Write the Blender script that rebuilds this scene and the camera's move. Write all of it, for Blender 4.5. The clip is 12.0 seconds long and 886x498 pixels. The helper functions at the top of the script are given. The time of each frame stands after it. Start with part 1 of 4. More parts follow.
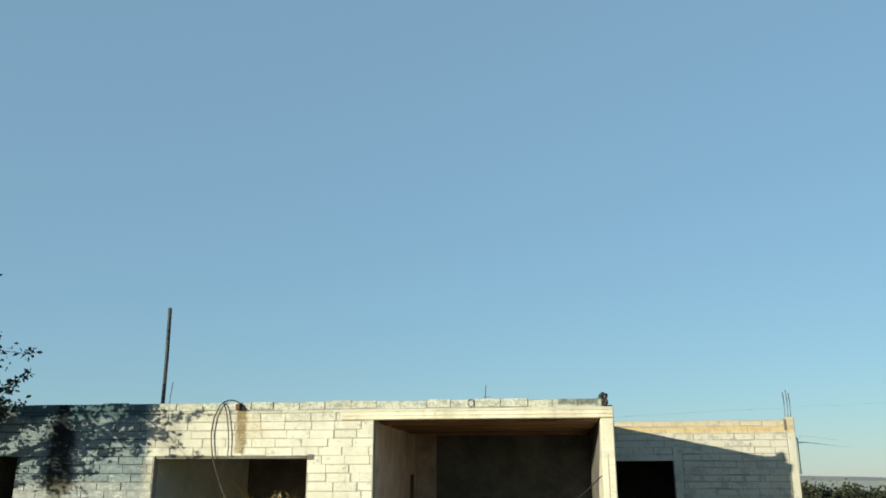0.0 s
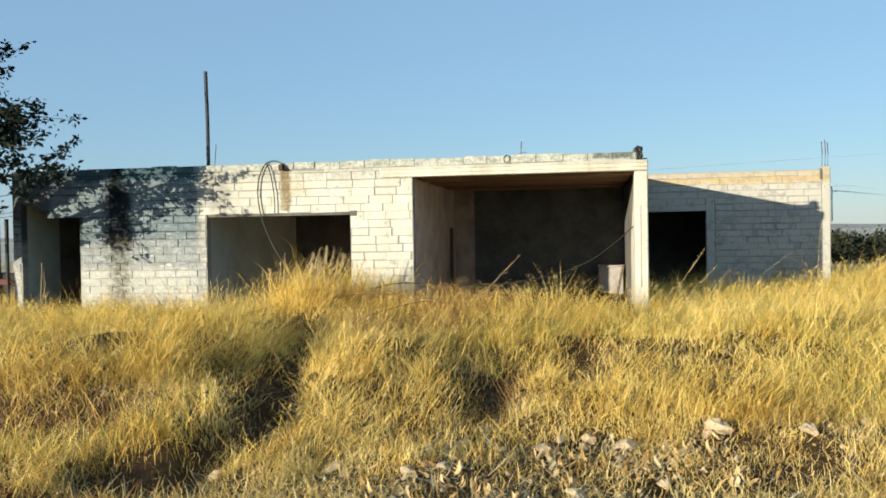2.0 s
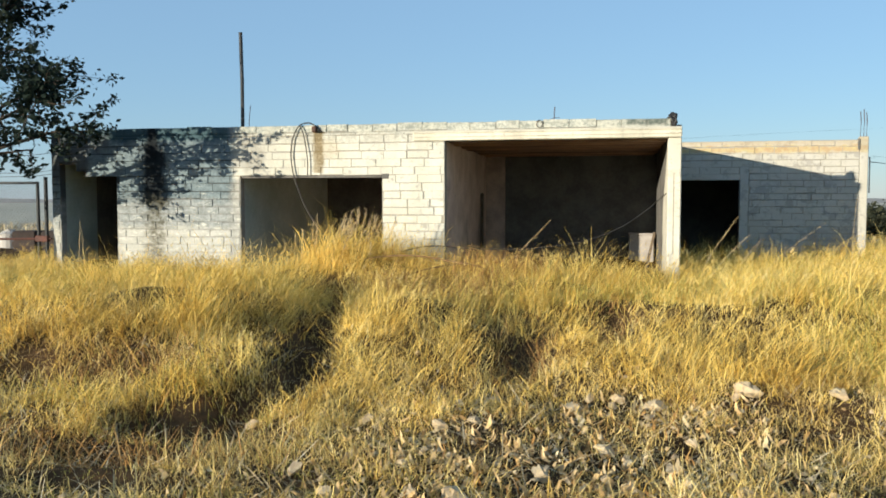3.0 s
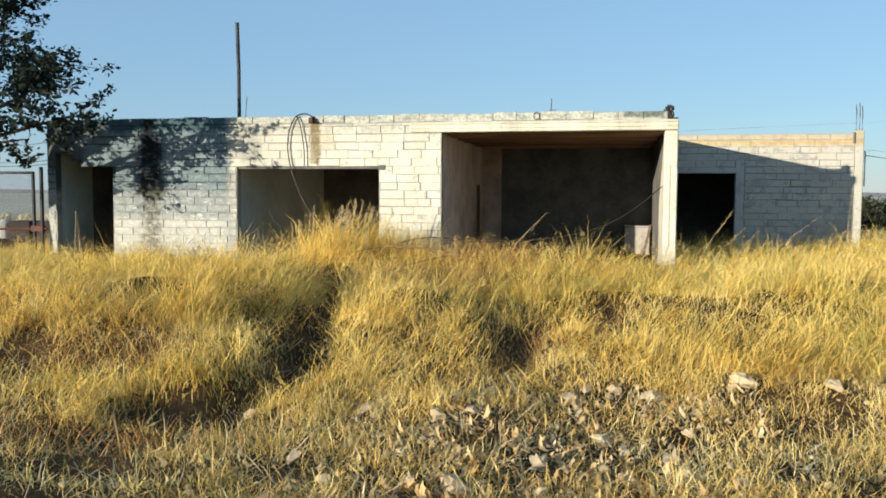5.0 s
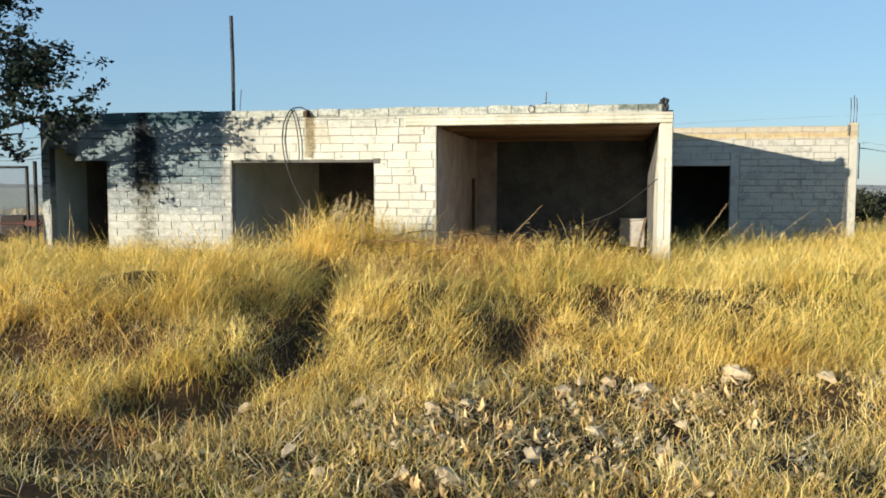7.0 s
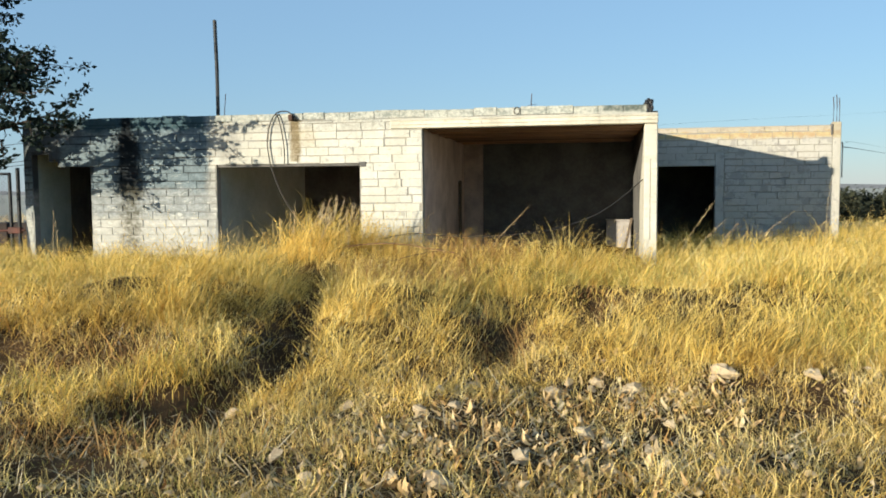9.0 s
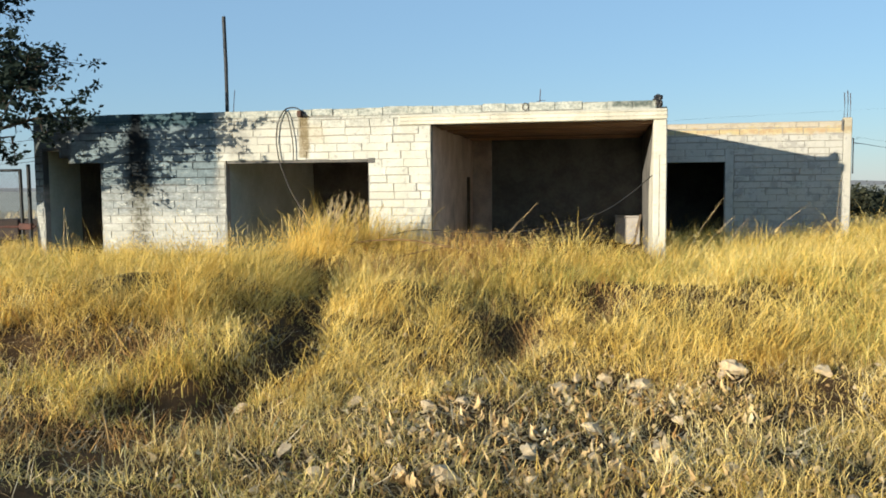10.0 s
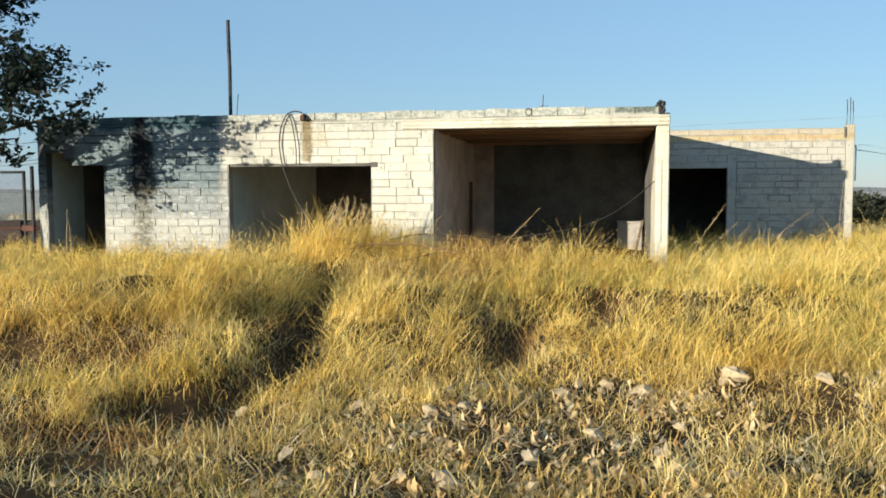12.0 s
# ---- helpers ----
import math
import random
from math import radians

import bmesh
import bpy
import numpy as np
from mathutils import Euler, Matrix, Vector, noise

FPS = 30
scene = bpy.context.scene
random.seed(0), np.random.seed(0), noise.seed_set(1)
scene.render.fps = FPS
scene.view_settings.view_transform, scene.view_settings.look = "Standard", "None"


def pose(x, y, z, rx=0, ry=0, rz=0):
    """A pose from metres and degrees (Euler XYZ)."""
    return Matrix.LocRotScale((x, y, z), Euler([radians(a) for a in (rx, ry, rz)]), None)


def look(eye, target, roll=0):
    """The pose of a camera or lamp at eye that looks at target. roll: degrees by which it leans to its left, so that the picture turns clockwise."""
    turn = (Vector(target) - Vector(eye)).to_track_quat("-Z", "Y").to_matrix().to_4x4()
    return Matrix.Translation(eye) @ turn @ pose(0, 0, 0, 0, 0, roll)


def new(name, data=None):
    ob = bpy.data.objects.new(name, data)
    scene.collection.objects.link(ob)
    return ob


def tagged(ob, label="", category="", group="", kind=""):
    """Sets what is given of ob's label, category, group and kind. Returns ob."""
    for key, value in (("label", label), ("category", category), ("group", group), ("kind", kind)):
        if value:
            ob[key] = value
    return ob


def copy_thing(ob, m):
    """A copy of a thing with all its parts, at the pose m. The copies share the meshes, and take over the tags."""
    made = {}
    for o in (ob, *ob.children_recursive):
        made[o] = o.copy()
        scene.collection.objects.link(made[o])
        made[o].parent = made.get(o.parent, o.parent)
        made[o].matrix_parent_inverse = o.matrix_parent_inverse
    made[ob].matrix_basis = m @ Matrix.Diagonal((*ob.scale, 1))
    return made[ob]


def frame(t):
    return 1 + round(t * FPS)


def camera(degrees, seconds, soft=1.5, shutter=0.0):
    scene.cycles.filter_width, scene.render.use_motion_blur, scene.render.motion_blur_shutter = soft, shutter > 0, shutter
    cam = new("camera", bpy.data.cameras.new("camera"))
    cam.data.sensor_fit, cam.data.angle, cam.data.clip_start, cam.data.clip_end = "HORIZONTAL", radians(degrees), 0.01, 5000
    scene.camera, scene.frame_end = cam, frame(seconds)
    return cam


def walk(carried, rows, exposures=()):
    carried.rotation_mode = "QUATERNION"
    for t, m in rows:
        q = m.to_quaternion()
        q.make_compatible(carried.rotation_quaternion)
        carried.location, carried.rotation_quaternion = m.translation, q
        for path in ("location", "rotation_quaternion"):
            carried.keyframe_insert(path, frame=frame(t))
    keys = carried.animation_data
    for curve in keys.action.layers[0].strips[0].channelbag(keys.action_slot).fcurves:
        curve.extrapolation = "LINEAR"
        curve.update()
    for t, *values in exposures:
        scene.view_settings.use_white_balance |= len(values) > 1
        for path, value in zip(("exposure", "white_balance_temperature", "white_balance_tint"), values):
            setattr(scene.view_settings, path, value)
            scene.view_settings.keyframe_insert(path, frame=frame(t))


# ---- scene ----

# ---------------------------------------------------------------- camera
cam = camera(56.5, 12.0, soft=1.8)
walk(cam, [
    (0, pose(-0.966, -13.137, 1.648, 105.64, 0.03, 7.28)),
    (0.5, pose(-0.949, -13.069, 1.655, 101.17, 1.55, 7.97)),
    (1, pose(-0.950, -13.194, 1.650, 96.08, 1.14, 8.49)),
    (1.5, pose(-0.934, -13.236, 1.645, 92.30, 1.18, 9.24)),
    (2, pose(-0.912, -13.244, 1.626, 88.96, 0.95, 10.05)),
    (2.5, pose(-0.918, -13.287, 1.600, 87.51, 0.71, 11.36)),
    (3, pose(-0.944, -13.323, 1.565, 86.74, -0.02, 12.02)),
    (5, pose(-0.964, -13.345, 1.553, 86.21, -0.27, 11.69)),
    (5.5, pose(-0.958, -13.349, 1.555, 86.07, -0.27, 11.64)),
    (6, pose(-0.960, -13.340, 1.550, 85.94, -0.21, 11.55)),
    (6.5, pose(-0.958, -13.342, 1.552, 85.79, -0.22, 11.48)),
    (7, pose(-0.953, -13.345, 1.551, 85.76, -0.12, 11.39)),
    (9, pose(-0.947, -13.327, 1.543, 85.97, 0.45, 10.48)),
    (9.5, pose(-0.947, -13.324, 1.543, 85.84, 0.45, 10.60)),
    (10, pose(-0.942, -13.329, 1.536, 85.74, 0.46, 11.09)),
    (10.5, pose(-0.943, -13.329, 1.540, 85.61, 0.42, 11.24)),
    (11, pose(-0.947, -13.340, 1.542, 85.72, 0.35, 11.38)),
    (11.5, pose(-0.949, -13.343, 1.546, 85.93, 0.21, 11.31)),
    (12, pose(-0.945, -13.340, 1.544, 86.02, 0.10, 11.24)),
], exposures=[(0, 0.50, 6800, 0), (0.5, 0.50, 6800, 2), (1, 0.61, 6700, 5), (2, 0.66, 6600, 9), (3, 0.66, 6500, 10), (12, 0.66, 6500, 10)])

# ---------------------------------------------------------------- sky and sun
LIGHT = Vector((3.71, 4.40, -0.78)).normalized()
world = bpy.data.worlds.new("world")
scene.world = world
world.use_nodes = True
wn = world.node_tree
sky = wn.nodes.new("ShaderNodeTexSky")
sky.sky_type = 'NISHITA'
sky.sun_disc = False
sky.sun_elevation = math.asin(-LIGHT.z)
sky.sun_rotation = math.atan2(-LIGHT.x, -LIGHT.y) % (2 * math.pi)
sky.air_density, sky.dust_density, sky.ozone_density = 1.0, 0.1, 3.0
back = wn.nodes["Background"]
back.inputs["Strength"].default_value = 0.138
# an even pale-blue haze over the whole sky
haze = wn.nodes.new("ShaderNodeMix")
haze.data_type = 'RGBA'
haze.inputs["Factor"].default_value = 0.6
haze.inputs["B"].default_value = (1.46, 2.40, 3.54, 1)
wn.links.new(sky.outputs[0], haze.inputs["A"])
wn.links.new(haze.outputs["Result"], back.inputs[0])
sun_data = bpy.data.lights.new("sun", 'SUN')
sun_data.energy = 5.0
sun_data.angle = radians(0.5)
sun_data.color = (1.0, 0.905, 0.72)
sun = new("sun", sun_data)
sun.matrix_world = look((-40, -50, 20), Vector((-40, -50, 20)) + LIGHT)


# ---------------------------------------------------------------- materials
class Nodes:
    """Small helper to wire a node material."""

    def __init__(self, name, rough=0.9, spec=0.2):
        self.mat = bpy.data.materials.new(name)
        self.mat.use_nodes = True
        self.tree = self.mat.node_tree
        self.bsdf = self.tree.nodes["Principled BSDF"]
        self.bsdf.inputs["Roughness"].default_value = rough
        self.bsdf.inputs["Specular IOR Level"].default_value = spec
        self.position = self.add("ShaderNodeNewGeometry").outputs["Position"]

    def add(self, kind):
        return self.tree.nodes.new(kind)

    def put(self, socket, value):
        if isinstance(value, (int, float)):
            socket.default_value = value
        elif isinstance(value, tuple):
            socket.default_value = (*value, 1.0)[:len(socket.default_value)]
        else:
            self.tree.links.new(value, socket)

    def noise(self, scale, detail=4.0, rough=0.6, stretch=None, vector=None):
        v = vector or self.position
        if stretch:
            m = self.add("ShaderNodeMapping")
            m.inputs["Scale"].default_value = stretch
            self.put(m.inputs["Vector"], v)
            v = m.outputs[0]
        n = self.add("ShaderNodeTexNoise")
        n.inputs["Scale"].default_value, n.inputs["Detail"].default_value = scale, detail
        n.inputs["Roughness"].default_value = rough
        self.put(n.inputs["Vector"], v)
        return n.outputs["Fac"]

    def ramp(self, fac, low, high):
        m = self.add("ShaderNodeMapRange")
        m.interpolation_type = 'SMOOTHSTEP'
        m.inputs["From Min"].default_value, m.inputs["From Max"].default_value = low, high
        self.put(m.inputs["Value"], fac)
        return m.outputs[0]

    def math(self, op, a, b=0.0):
        m = self.add("ShaderNodeMath")
        m.operation = op
        self.put(m.inputs[0], a)
        self.put(m.inputs[1], b)
        return m.outputs[0]

    def mix(self, fac, a, b):
        m = self.add("ShaderNodeMix")
        m.data_type = 'RGBA'
        self.put(m.inputs["Factor"], fac)
        self.put(m.inputs["A"], a)
        self.put(m.inputs["B"], b)
        return m.outputs["Result"]

    def axes(self):
        s = self.add("ShaderNodeSeparateXYZ")
        self.put(s.inputs[0], self.position)
        return s.outputs

    def band(self, value, low, high, soft):
        """1 between low and high, fading over soft."""
        return self.math('MULTIPLY', self.ramp(value, low - soft, low + soft), self.math('SUBTRACT', 1.0, self.ramp(value, high - soft, high + soft)))

    def bump(self, height, strength, distance=0.01):
        b = self.add("ShaderNodeBump")
        b.inputs["Strength"].default_value, b.inputs["Distance"].default_value = strength, distance
        self.put(b.inputs["Height"], height)
        self.put(self.bsdf.inputs["Normal"], b.outputs[0])

    def colour(self, value):
        self.put(self.bsdf.inputs["Base Color"], value)
        return self.mat


def whitewash(name, ground, worn, stains=(), flecks=0.0, runs=()):
    """Old lime paint on concrete. stains (some of them painted shade), and runs over them: (x0, x1, z0, z1, softness,
    strength, colour), each broken up by noise.
    """
    n = Nodes(name, 0.95, 0.1)
    x, y, z = n.axes()
    fine, mid, wide = n.noise(60, 5), n.noise(9, 6, 0.65), n.noise(1.3, 4)
    c = n.mix(n.ramp(wide, 0.3, 0.7), ground, tuple(v * f for v, f in zip(ground, (0.88, 0.86, 0.80))))
    c = n.mix(n.math('MULTIPLY', n.ramp(fine, 0.35, 0.75), 0.25), c, (0.42, 0.40, 0.36))
    grime = n.ramp(n.math('ADD', n.math('MULTIPLY', n.noise(0.8, 5, 0.65), 0.6), n.math('MULTIPLY', n.noise(3.0, 5, 0.7, (1, 1, 0.5)), 0.4)), 0.42, 0.62)
    c = n.mix(n.math('MULTIPLY', grime, 0.58), c, (0.40, 0.385, 0.32))
    info = n.add("ShaderNodeObjectInfo")
    c = n.mix(n.math('MULTIPLY', info.outputs["Random"], 0.38), c, (0.46, 0.45, 0.40))
    peel = n.ramp(n.math('ADD', mid, n.math('MULTIPLY', n.noise(2.1, 3), 0.5)), 0.98 - worn, 1.06 - worn)
    c = n.mix(n.math('MULTIPLY', peel, 0.65), c, (0.30, 0.29, 0.27))
    drips = n.ramp(n.noise(4.0, 4, 0.6, (3.5, 3.5, 0.35)), 0.56, 0.75)
    c = n.mix(n.math('MULTIPLY', drips, 0.35), c, (0.30, 0.28, 0.24))
    specks = n.ramp(n.noise(15, 6, 0.75, (0.6, 0.6, 1.8)), 0.54, 0.68)
    c = n.mix(n.math('MULTIPLY', specks, 0.7), c, (0.34, 0.32, 0.26))
    edge = n.math('MULTIPLY', n.math('SUBTRACT', n.noise(5.5, 5, 0.7), 0.5), 0.6)
    edge_z = n.math('MULTIPLY', n.math('SUBTRACT', n.noise(4.3, 5, 0.7, (1, 1, 1.7)), 0.5), 0.7)
    patchy = n.math('ADD', n.math('MULTIPLY', n.noise(7, 5, 0.7, (0.8, 0.8, 1.6)), 0.55), n.math('MULTIPLY', n.noise(22, 4, 0.7), 0.45))
    patchy = n.ramp(patchy, 0.40, 0.62)

    def lay_mark(c, x0, x1, z0, z1, soft, strength, tone, broken=0.0):
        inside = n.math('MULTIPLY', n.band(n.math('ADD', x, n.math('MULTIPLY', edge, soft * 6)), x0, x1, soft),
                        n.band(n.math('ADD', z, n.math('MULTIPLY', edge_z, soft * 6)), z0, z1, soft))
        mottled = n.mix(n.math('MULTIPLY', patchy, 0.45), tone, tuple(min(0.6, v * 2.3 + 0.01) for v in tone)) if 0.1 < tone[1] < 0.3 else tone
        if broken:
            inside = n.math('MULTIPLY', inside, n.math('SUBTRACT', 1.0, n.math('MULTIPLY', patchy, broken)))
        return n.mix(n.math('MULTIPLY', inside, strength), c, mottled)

    for stain in stains:
        c = lay_mark(c, *stain)
    if flecks:
        # remains of lime, thicker towards the foot of the wall
        low = n.math('SUBTRACT', 1.0, n.ramp(z, 0.9, 2.9))
        spot = n.ramp(n.math('ADD', n.noise(10, 6, 0.75, (0.6, 0.6, 1.6)), n.math('MULTIPLY', low, 0.12)), 0.67, 0.74)
        c = n.mix(n.math('MULTIPLY', spot, flecks), c, ground)
    for stain in runs:
        c = lay_mark(c, *stain)
    n.bump(n.math('ADD', mid, n.math('MULTIPLY', fine, 0.5)), 0.5, 0.012)
    return n.colour(c)


def simple(name, a, b, scale=6.0, rough=0.85, metal=0.0, bump=0.3, stretch=None):
    """Two tones of one surface, broken up at two scales."""
    n = Nodes(name, rough, 0.3)
    n.bsdf.inputs["Metallic"].default_value = metal
    coarse, fine = n.noise(scale, 5, 0.6, stretch), n.noise(scale * 9, 4, 0.6, stretch)
    c = n.mix(n.ramp(n.math('ADD', n.math('MULTIPLY', coarse, 0.7), n.math('MULTIPLY', fine, 0.3)), 0.35, 0.65), a, b)
    n.bump(fine, bump, 0.006)
    return n.colour(c)


def blades(name, stops, through_light=0.35):
    """Thin leaves: each blade takes its own tone; some light comes through."""
    n = Nodes(name, 0.75, 0.15)
    geo = n.add("ShaderNodeNewGeometry")
    ramp = n.add("ShaderNodeValToRGB")
    els = ramp.color_ramp.elements
    while len(els) < len(stops):
        els.new(0.5)
    for e, (p, col) in zip(els, stops):
        e.position, e.color = p, (*col, 1)
    patch, clump = n.ramp(n.noise(0.8, 3), 0.3, 0.7), n.ramp(n.noise(4.5, 3, 0.6, (1, 1, 0.4)), 0.34, 0.66)
    mixv = n.math('ADD', n.math('MULTIPLY', geo.outputs["Random Per Island"], 0.48), n.math('ADD', n.math('MULTIPLY', patch, 0.20), n.math('MULTIPLY', clump, 0.32)))
    n.put(ramp.inputs[0], mixv)
    n.colour(ramp.outputs[0])
    tr = n.add("ShaderNodeBsdfTranslucent")
    n.put(tr.inputs[0], ramp.outputs[0])
    sh = n.add("ShaderNodeMixShader")
    sh.inputs[0].default_value = through_light
    n.put(sh.inputs[1], n.bsdf.outputs[0])
    n.put(sh.inputs[2], tr.outputs[0])
    n.put(n.tree.nodes["Material Output"].inputs[0], sh.outputs[0])
    return n.mat


STAINS_AND_SHADE = [
    # grey-blue paint; its dark tone also carries part of the tree's shade
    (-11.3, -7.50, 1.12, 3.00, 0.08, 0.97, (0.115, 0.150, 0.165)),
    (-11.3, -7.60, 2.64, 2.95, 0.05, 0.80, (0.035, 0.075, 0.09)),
    # the tree's dappled shadow right of the pole, painted as a dark patch
    (-7.50, -6.95, 2.12, 2.66, 0.09, 0.50, (0.17, 0.16, 0.14)),
    (-5.95, -5.55, 2.30, 2.62, 0.09, 0.25, (0.40, 0.27, 0.13)),
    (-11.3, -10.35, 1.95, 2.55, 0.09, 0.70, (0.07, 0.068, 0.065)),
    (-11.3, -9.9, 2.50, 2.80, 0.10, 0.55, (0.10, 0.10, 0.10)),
    (-7.6, -7.34, 0.3, 1.95, 0.05, 0.55, (0.15, 0.15, 0.14)),
    (-5.0, -3.7, 0.2, 0.95, 0.12, 0.35, (0.42, 0.38, 0.30)),
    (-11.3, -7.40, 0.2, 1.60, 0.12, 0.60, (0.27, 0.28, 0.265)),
]
# soot and rust that ran down over the paint
RUNS = [
    (-7.5, 0.1, 2.74, 2.95, 0.05, 0.75, (0.16, 0.185, 0.17), 0.9),
    (-7.5, -3.4, 2.58, 2.74, 0.06, 0.50, (0.19, 0.19, 0.165), 1.0),
    (-0.85, -0.2, 2.77, 2.95, 0.03, 0.85, (0.07, 0.09, 0.08), 0.4),
    (-9.17, -8.95, 2.30, 3.00, 0.05, 0.97, (0.012, 0.014, 0.016), 0.04),
    (-9.27, -8.80, 1.50, 2.58, 0.11, 0.97, (0.012, 0.014, 0.016), 0.06),
    (-6.03, -5.85, 2.06, 2.76, 0.035, 0.90, (0.15, 0.11, 0.05), 0.25),
    (-9.22, -8.84, 0.30, 1.66, 0.13, 0.85, (0.085, 0.078, 0.05), 0.7),
]
M_WALL = whitewash("lime_painted_block", (0.64, 0.645, 0.585), 0.145, STAINS_AND_SHADE, 0.75, RUNS)
M_JOINT = whitewash("lime_washed_mortar", (0.28, 0.25, 0.20), 0.30, [(*STAINS_AND_SHADE[0][:6], (0.05, 0.06, 0.065))] + STAINS_AND_SHADE[1:], 0.0, RUNS)
M_ANNEX = whitewash("lime_painted_block_annex", (0.52, 0.505, 0.47), 0.20, [
    (0.0, 3.9, 2.56, 2.70, 0.05, 0.75, (0.42, 0.26, 0.11)),
    (0.0, 3.9, 2.72, 2.90, 0.04, 0.55, (0.40, 0.31, 0.19)),
    (3.70, 3.9, 2.55, 2.95, 0.02, 0.6, (0.34, 0.29, 0.20)),
    (1.4, 3.6, 1.85, 2.05, 0.05, 0.3, (0.30, 0.29, 0.27)),
    (2.75, 3.6, 0.3, 1.05, 0.10, 0.45, (0.22, 0.21, 0.19)),
])
M_ANNEX_JOINT = whitewash("grey_annex_mortar", (0.20, 0.185, 0.165), 0.2)
M_PLASTER = whitewash("painted_plaster", (0.70, 0.67, 0.57), 0.10, [
    (-0.118, -0.102, 0.75, 2.02, 0.008, 0.80, (0.16, 0.14, 0.11)),
    (-0.20, 0.01, 1.96, 2.08, 0.02, 0.35, (0.30, 0.27, 0.22)),
    (-4.4, 0.1, 2.70, 2.76, 0.012, 0.35, (0.33, 0.31, 0.26)),
])


def inner_plaster():
    """Bare pinkish plaster with soot smudges, patches and vertical streaks."""
    n = Nodes("bare_inner_plaster", 0.95, 0.1)
    c = n.mix(n.ramp(n.noise(2.2, 5), 0.35, 0.65), (0.74, 0.61, 0.52), (0.58, 0.46, 0.385))
    c = n.mix(n.math('MULTIPLY', n.ramp(n.noise(1.1, 6, 0.7, (1, 1, 0.6)), 0.50, 0.68), 0.5), c, (0.15, 0.115, 0.095))
    c = n.mix(n.math('MULTIPLY', n.ramp(n.noise(7, 5, 0.7, (1, 1, 0.25)), 0.56, 0.70), 0.5), c, (0.20, 0.15, 0.12))
    c = n.mix(n.math('MULTIPLY', n.ramp(n.noise(16, 5, 0.7), 0.62, 0.70), 0.7), c, (0.07, 0.06, 0.05))
    n.bump(n.noise(20, 5), 0.4, 0.01)
    return n.colour(c)


M_INNER = inner_plaster()
M_INNER_GREY = simple("grey_inner_plaster", (0.44, 0.52, 0.49), (0.33, 0.40, 0.37), 2.0, 0.95)
# dark grey of inner walls; also fills some openings in place of shade
M_DARK_GREY = simple("dark_grey_matt", (0.165, 0.158, 0.145), (0.095, 0.092, 0.086), 1.8, 0.95)
# inner plaster toned down, as its light fades towards the back
M_DIM_PLASTER = simple("dim_plaster", (0.55, 0.44, 0.37), (0.33, 0.27, 0.225), 3, 0.95)
M_CONCRETE = simple("weathered_concrete", (0.40, 0.37, 0.32), (0.22, 0.20, 0.18), 5, 0.95)


def board_wood():
    """Old ceiling boards, each with its own tone."""
    n = Nodes("ceiling_boards", 0.9, 0.2)
    info = n.add("ShaderNodeObjectInfo")
    grain = n.noise(4, 5, 0.65, (0.3, 4, 4))
    c = n.mix(n.ramp(grain, 0.35, 0.65), (0.46, 0.27, 0.16), (0.25, 0.15, 0.10))
    c = n.mix(n.math('MULTIPLY', info.outputs["Random"], 0.75), c, (0.085, 0.06, 0.05))
    n.bump(grain, 0.5, 0.008)
    return n.colour(c)


M_CEILING = board_wood()
M_IRON = simple("rusty_iron", (0.05, 0.035, 0.03), (0.11, 0.055, 0.035), 14, 0.7, 0.4)
M_DARKPIPE = simple("dark_painted_pipe", (0.016, 0.022, 0.028), (0.045, 0.045, 0.045), 12, 0.55, 0.3)
M_RED = simple("red_primer_steel", (0.11, 0.04, 0.03), (0.06, 0.03, 0.025), 12, 0.7, 0.2)
M_RUBBER = simple("black_cable", (0.02, 0.02, 0.02), (0.05, 0.045, 0.04), 20, 0.6)
M_PLASTIC = simple("black_plastic", (0.012, 0.012, 0.014), (0.03, 0.03, 0.032), 20, 0.45)
M_BARK = simple("bark", (0.035, 0.028, 0.022), (0.065, 0.05, 0.038), 14, 0.95, bump=0.8, stretch=(1, 1, 0.3))
M_BRANCH = simple("dead_branch", (0.26, 0.15, 0.07), (0.14, 0.08, 0.04), 14, 0.9, stretch=(0.3, 3, 3))
M_STONE = simple("pale_limestone", (0.62, 0.49, 0.31), (0.38, 0.28, 0.17), 9, 0.95, bump=0.7)
M_PANEL = simple("stained_white_panel", (0.44, 0.41, 0.38), (0.33, 0.30, 0.27), 3, 0.7)
M_WOOD = simple("grey_weathered_wood", (0.16, 0.12, 0.08), (0.08, 0.06, 0.045), 9, 0.9, stretch=(0.2, 4, 4))
M_FARWALL = simple("far_white_wall", (0.55, 0.52, 0.48), (0.40, 0.38, 0.35), 0.6, 0.9)
M_FARDARK = simple("far_dark_load", (0.030, 0.024, 0.022), (0.05, 0.036, 0.03), 1.5, 0.9)
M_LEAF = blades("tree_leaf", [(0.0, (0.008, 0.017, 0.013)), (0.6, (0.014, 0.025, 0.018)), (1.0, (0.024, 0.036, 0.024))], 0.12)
M_BUSH = blades("bush_leaf", [(0.0, (0.02, 0.025, 0.018)), (0.6, (0.045, 0.05, 0.03)), (1.0, (0.09, 0.085, 0.05))], 0.2)
M_GRASS = blades("dry_grass", [(0.0, (0.17, 0.075, 0.016)), (0.22, (0.56, 0.34, 0.068)), (0.58, (0.92, 0.67, 0.175)), (1.0, (0.96, 0.81, 0.37))], 0.23)
M_GRASS_SHORT = blades("short_dry_grass", [(0.0, (0.18, 0.095, 0.028)), (0.3, (0.56, 0.38, 0.115)), (0.65, (0.86, 0.66, 0.25)), (1.0, (0.95, 0.85, 0.50))], 0.23)
M_GREEN = blades("greenish_grass", [(0.0, (0.14, 0.14, 0.035)), (0.5, (0.47, 0.42, 0.10)), (1.0, (0.78, 0.68, 0.25))], 0.35)
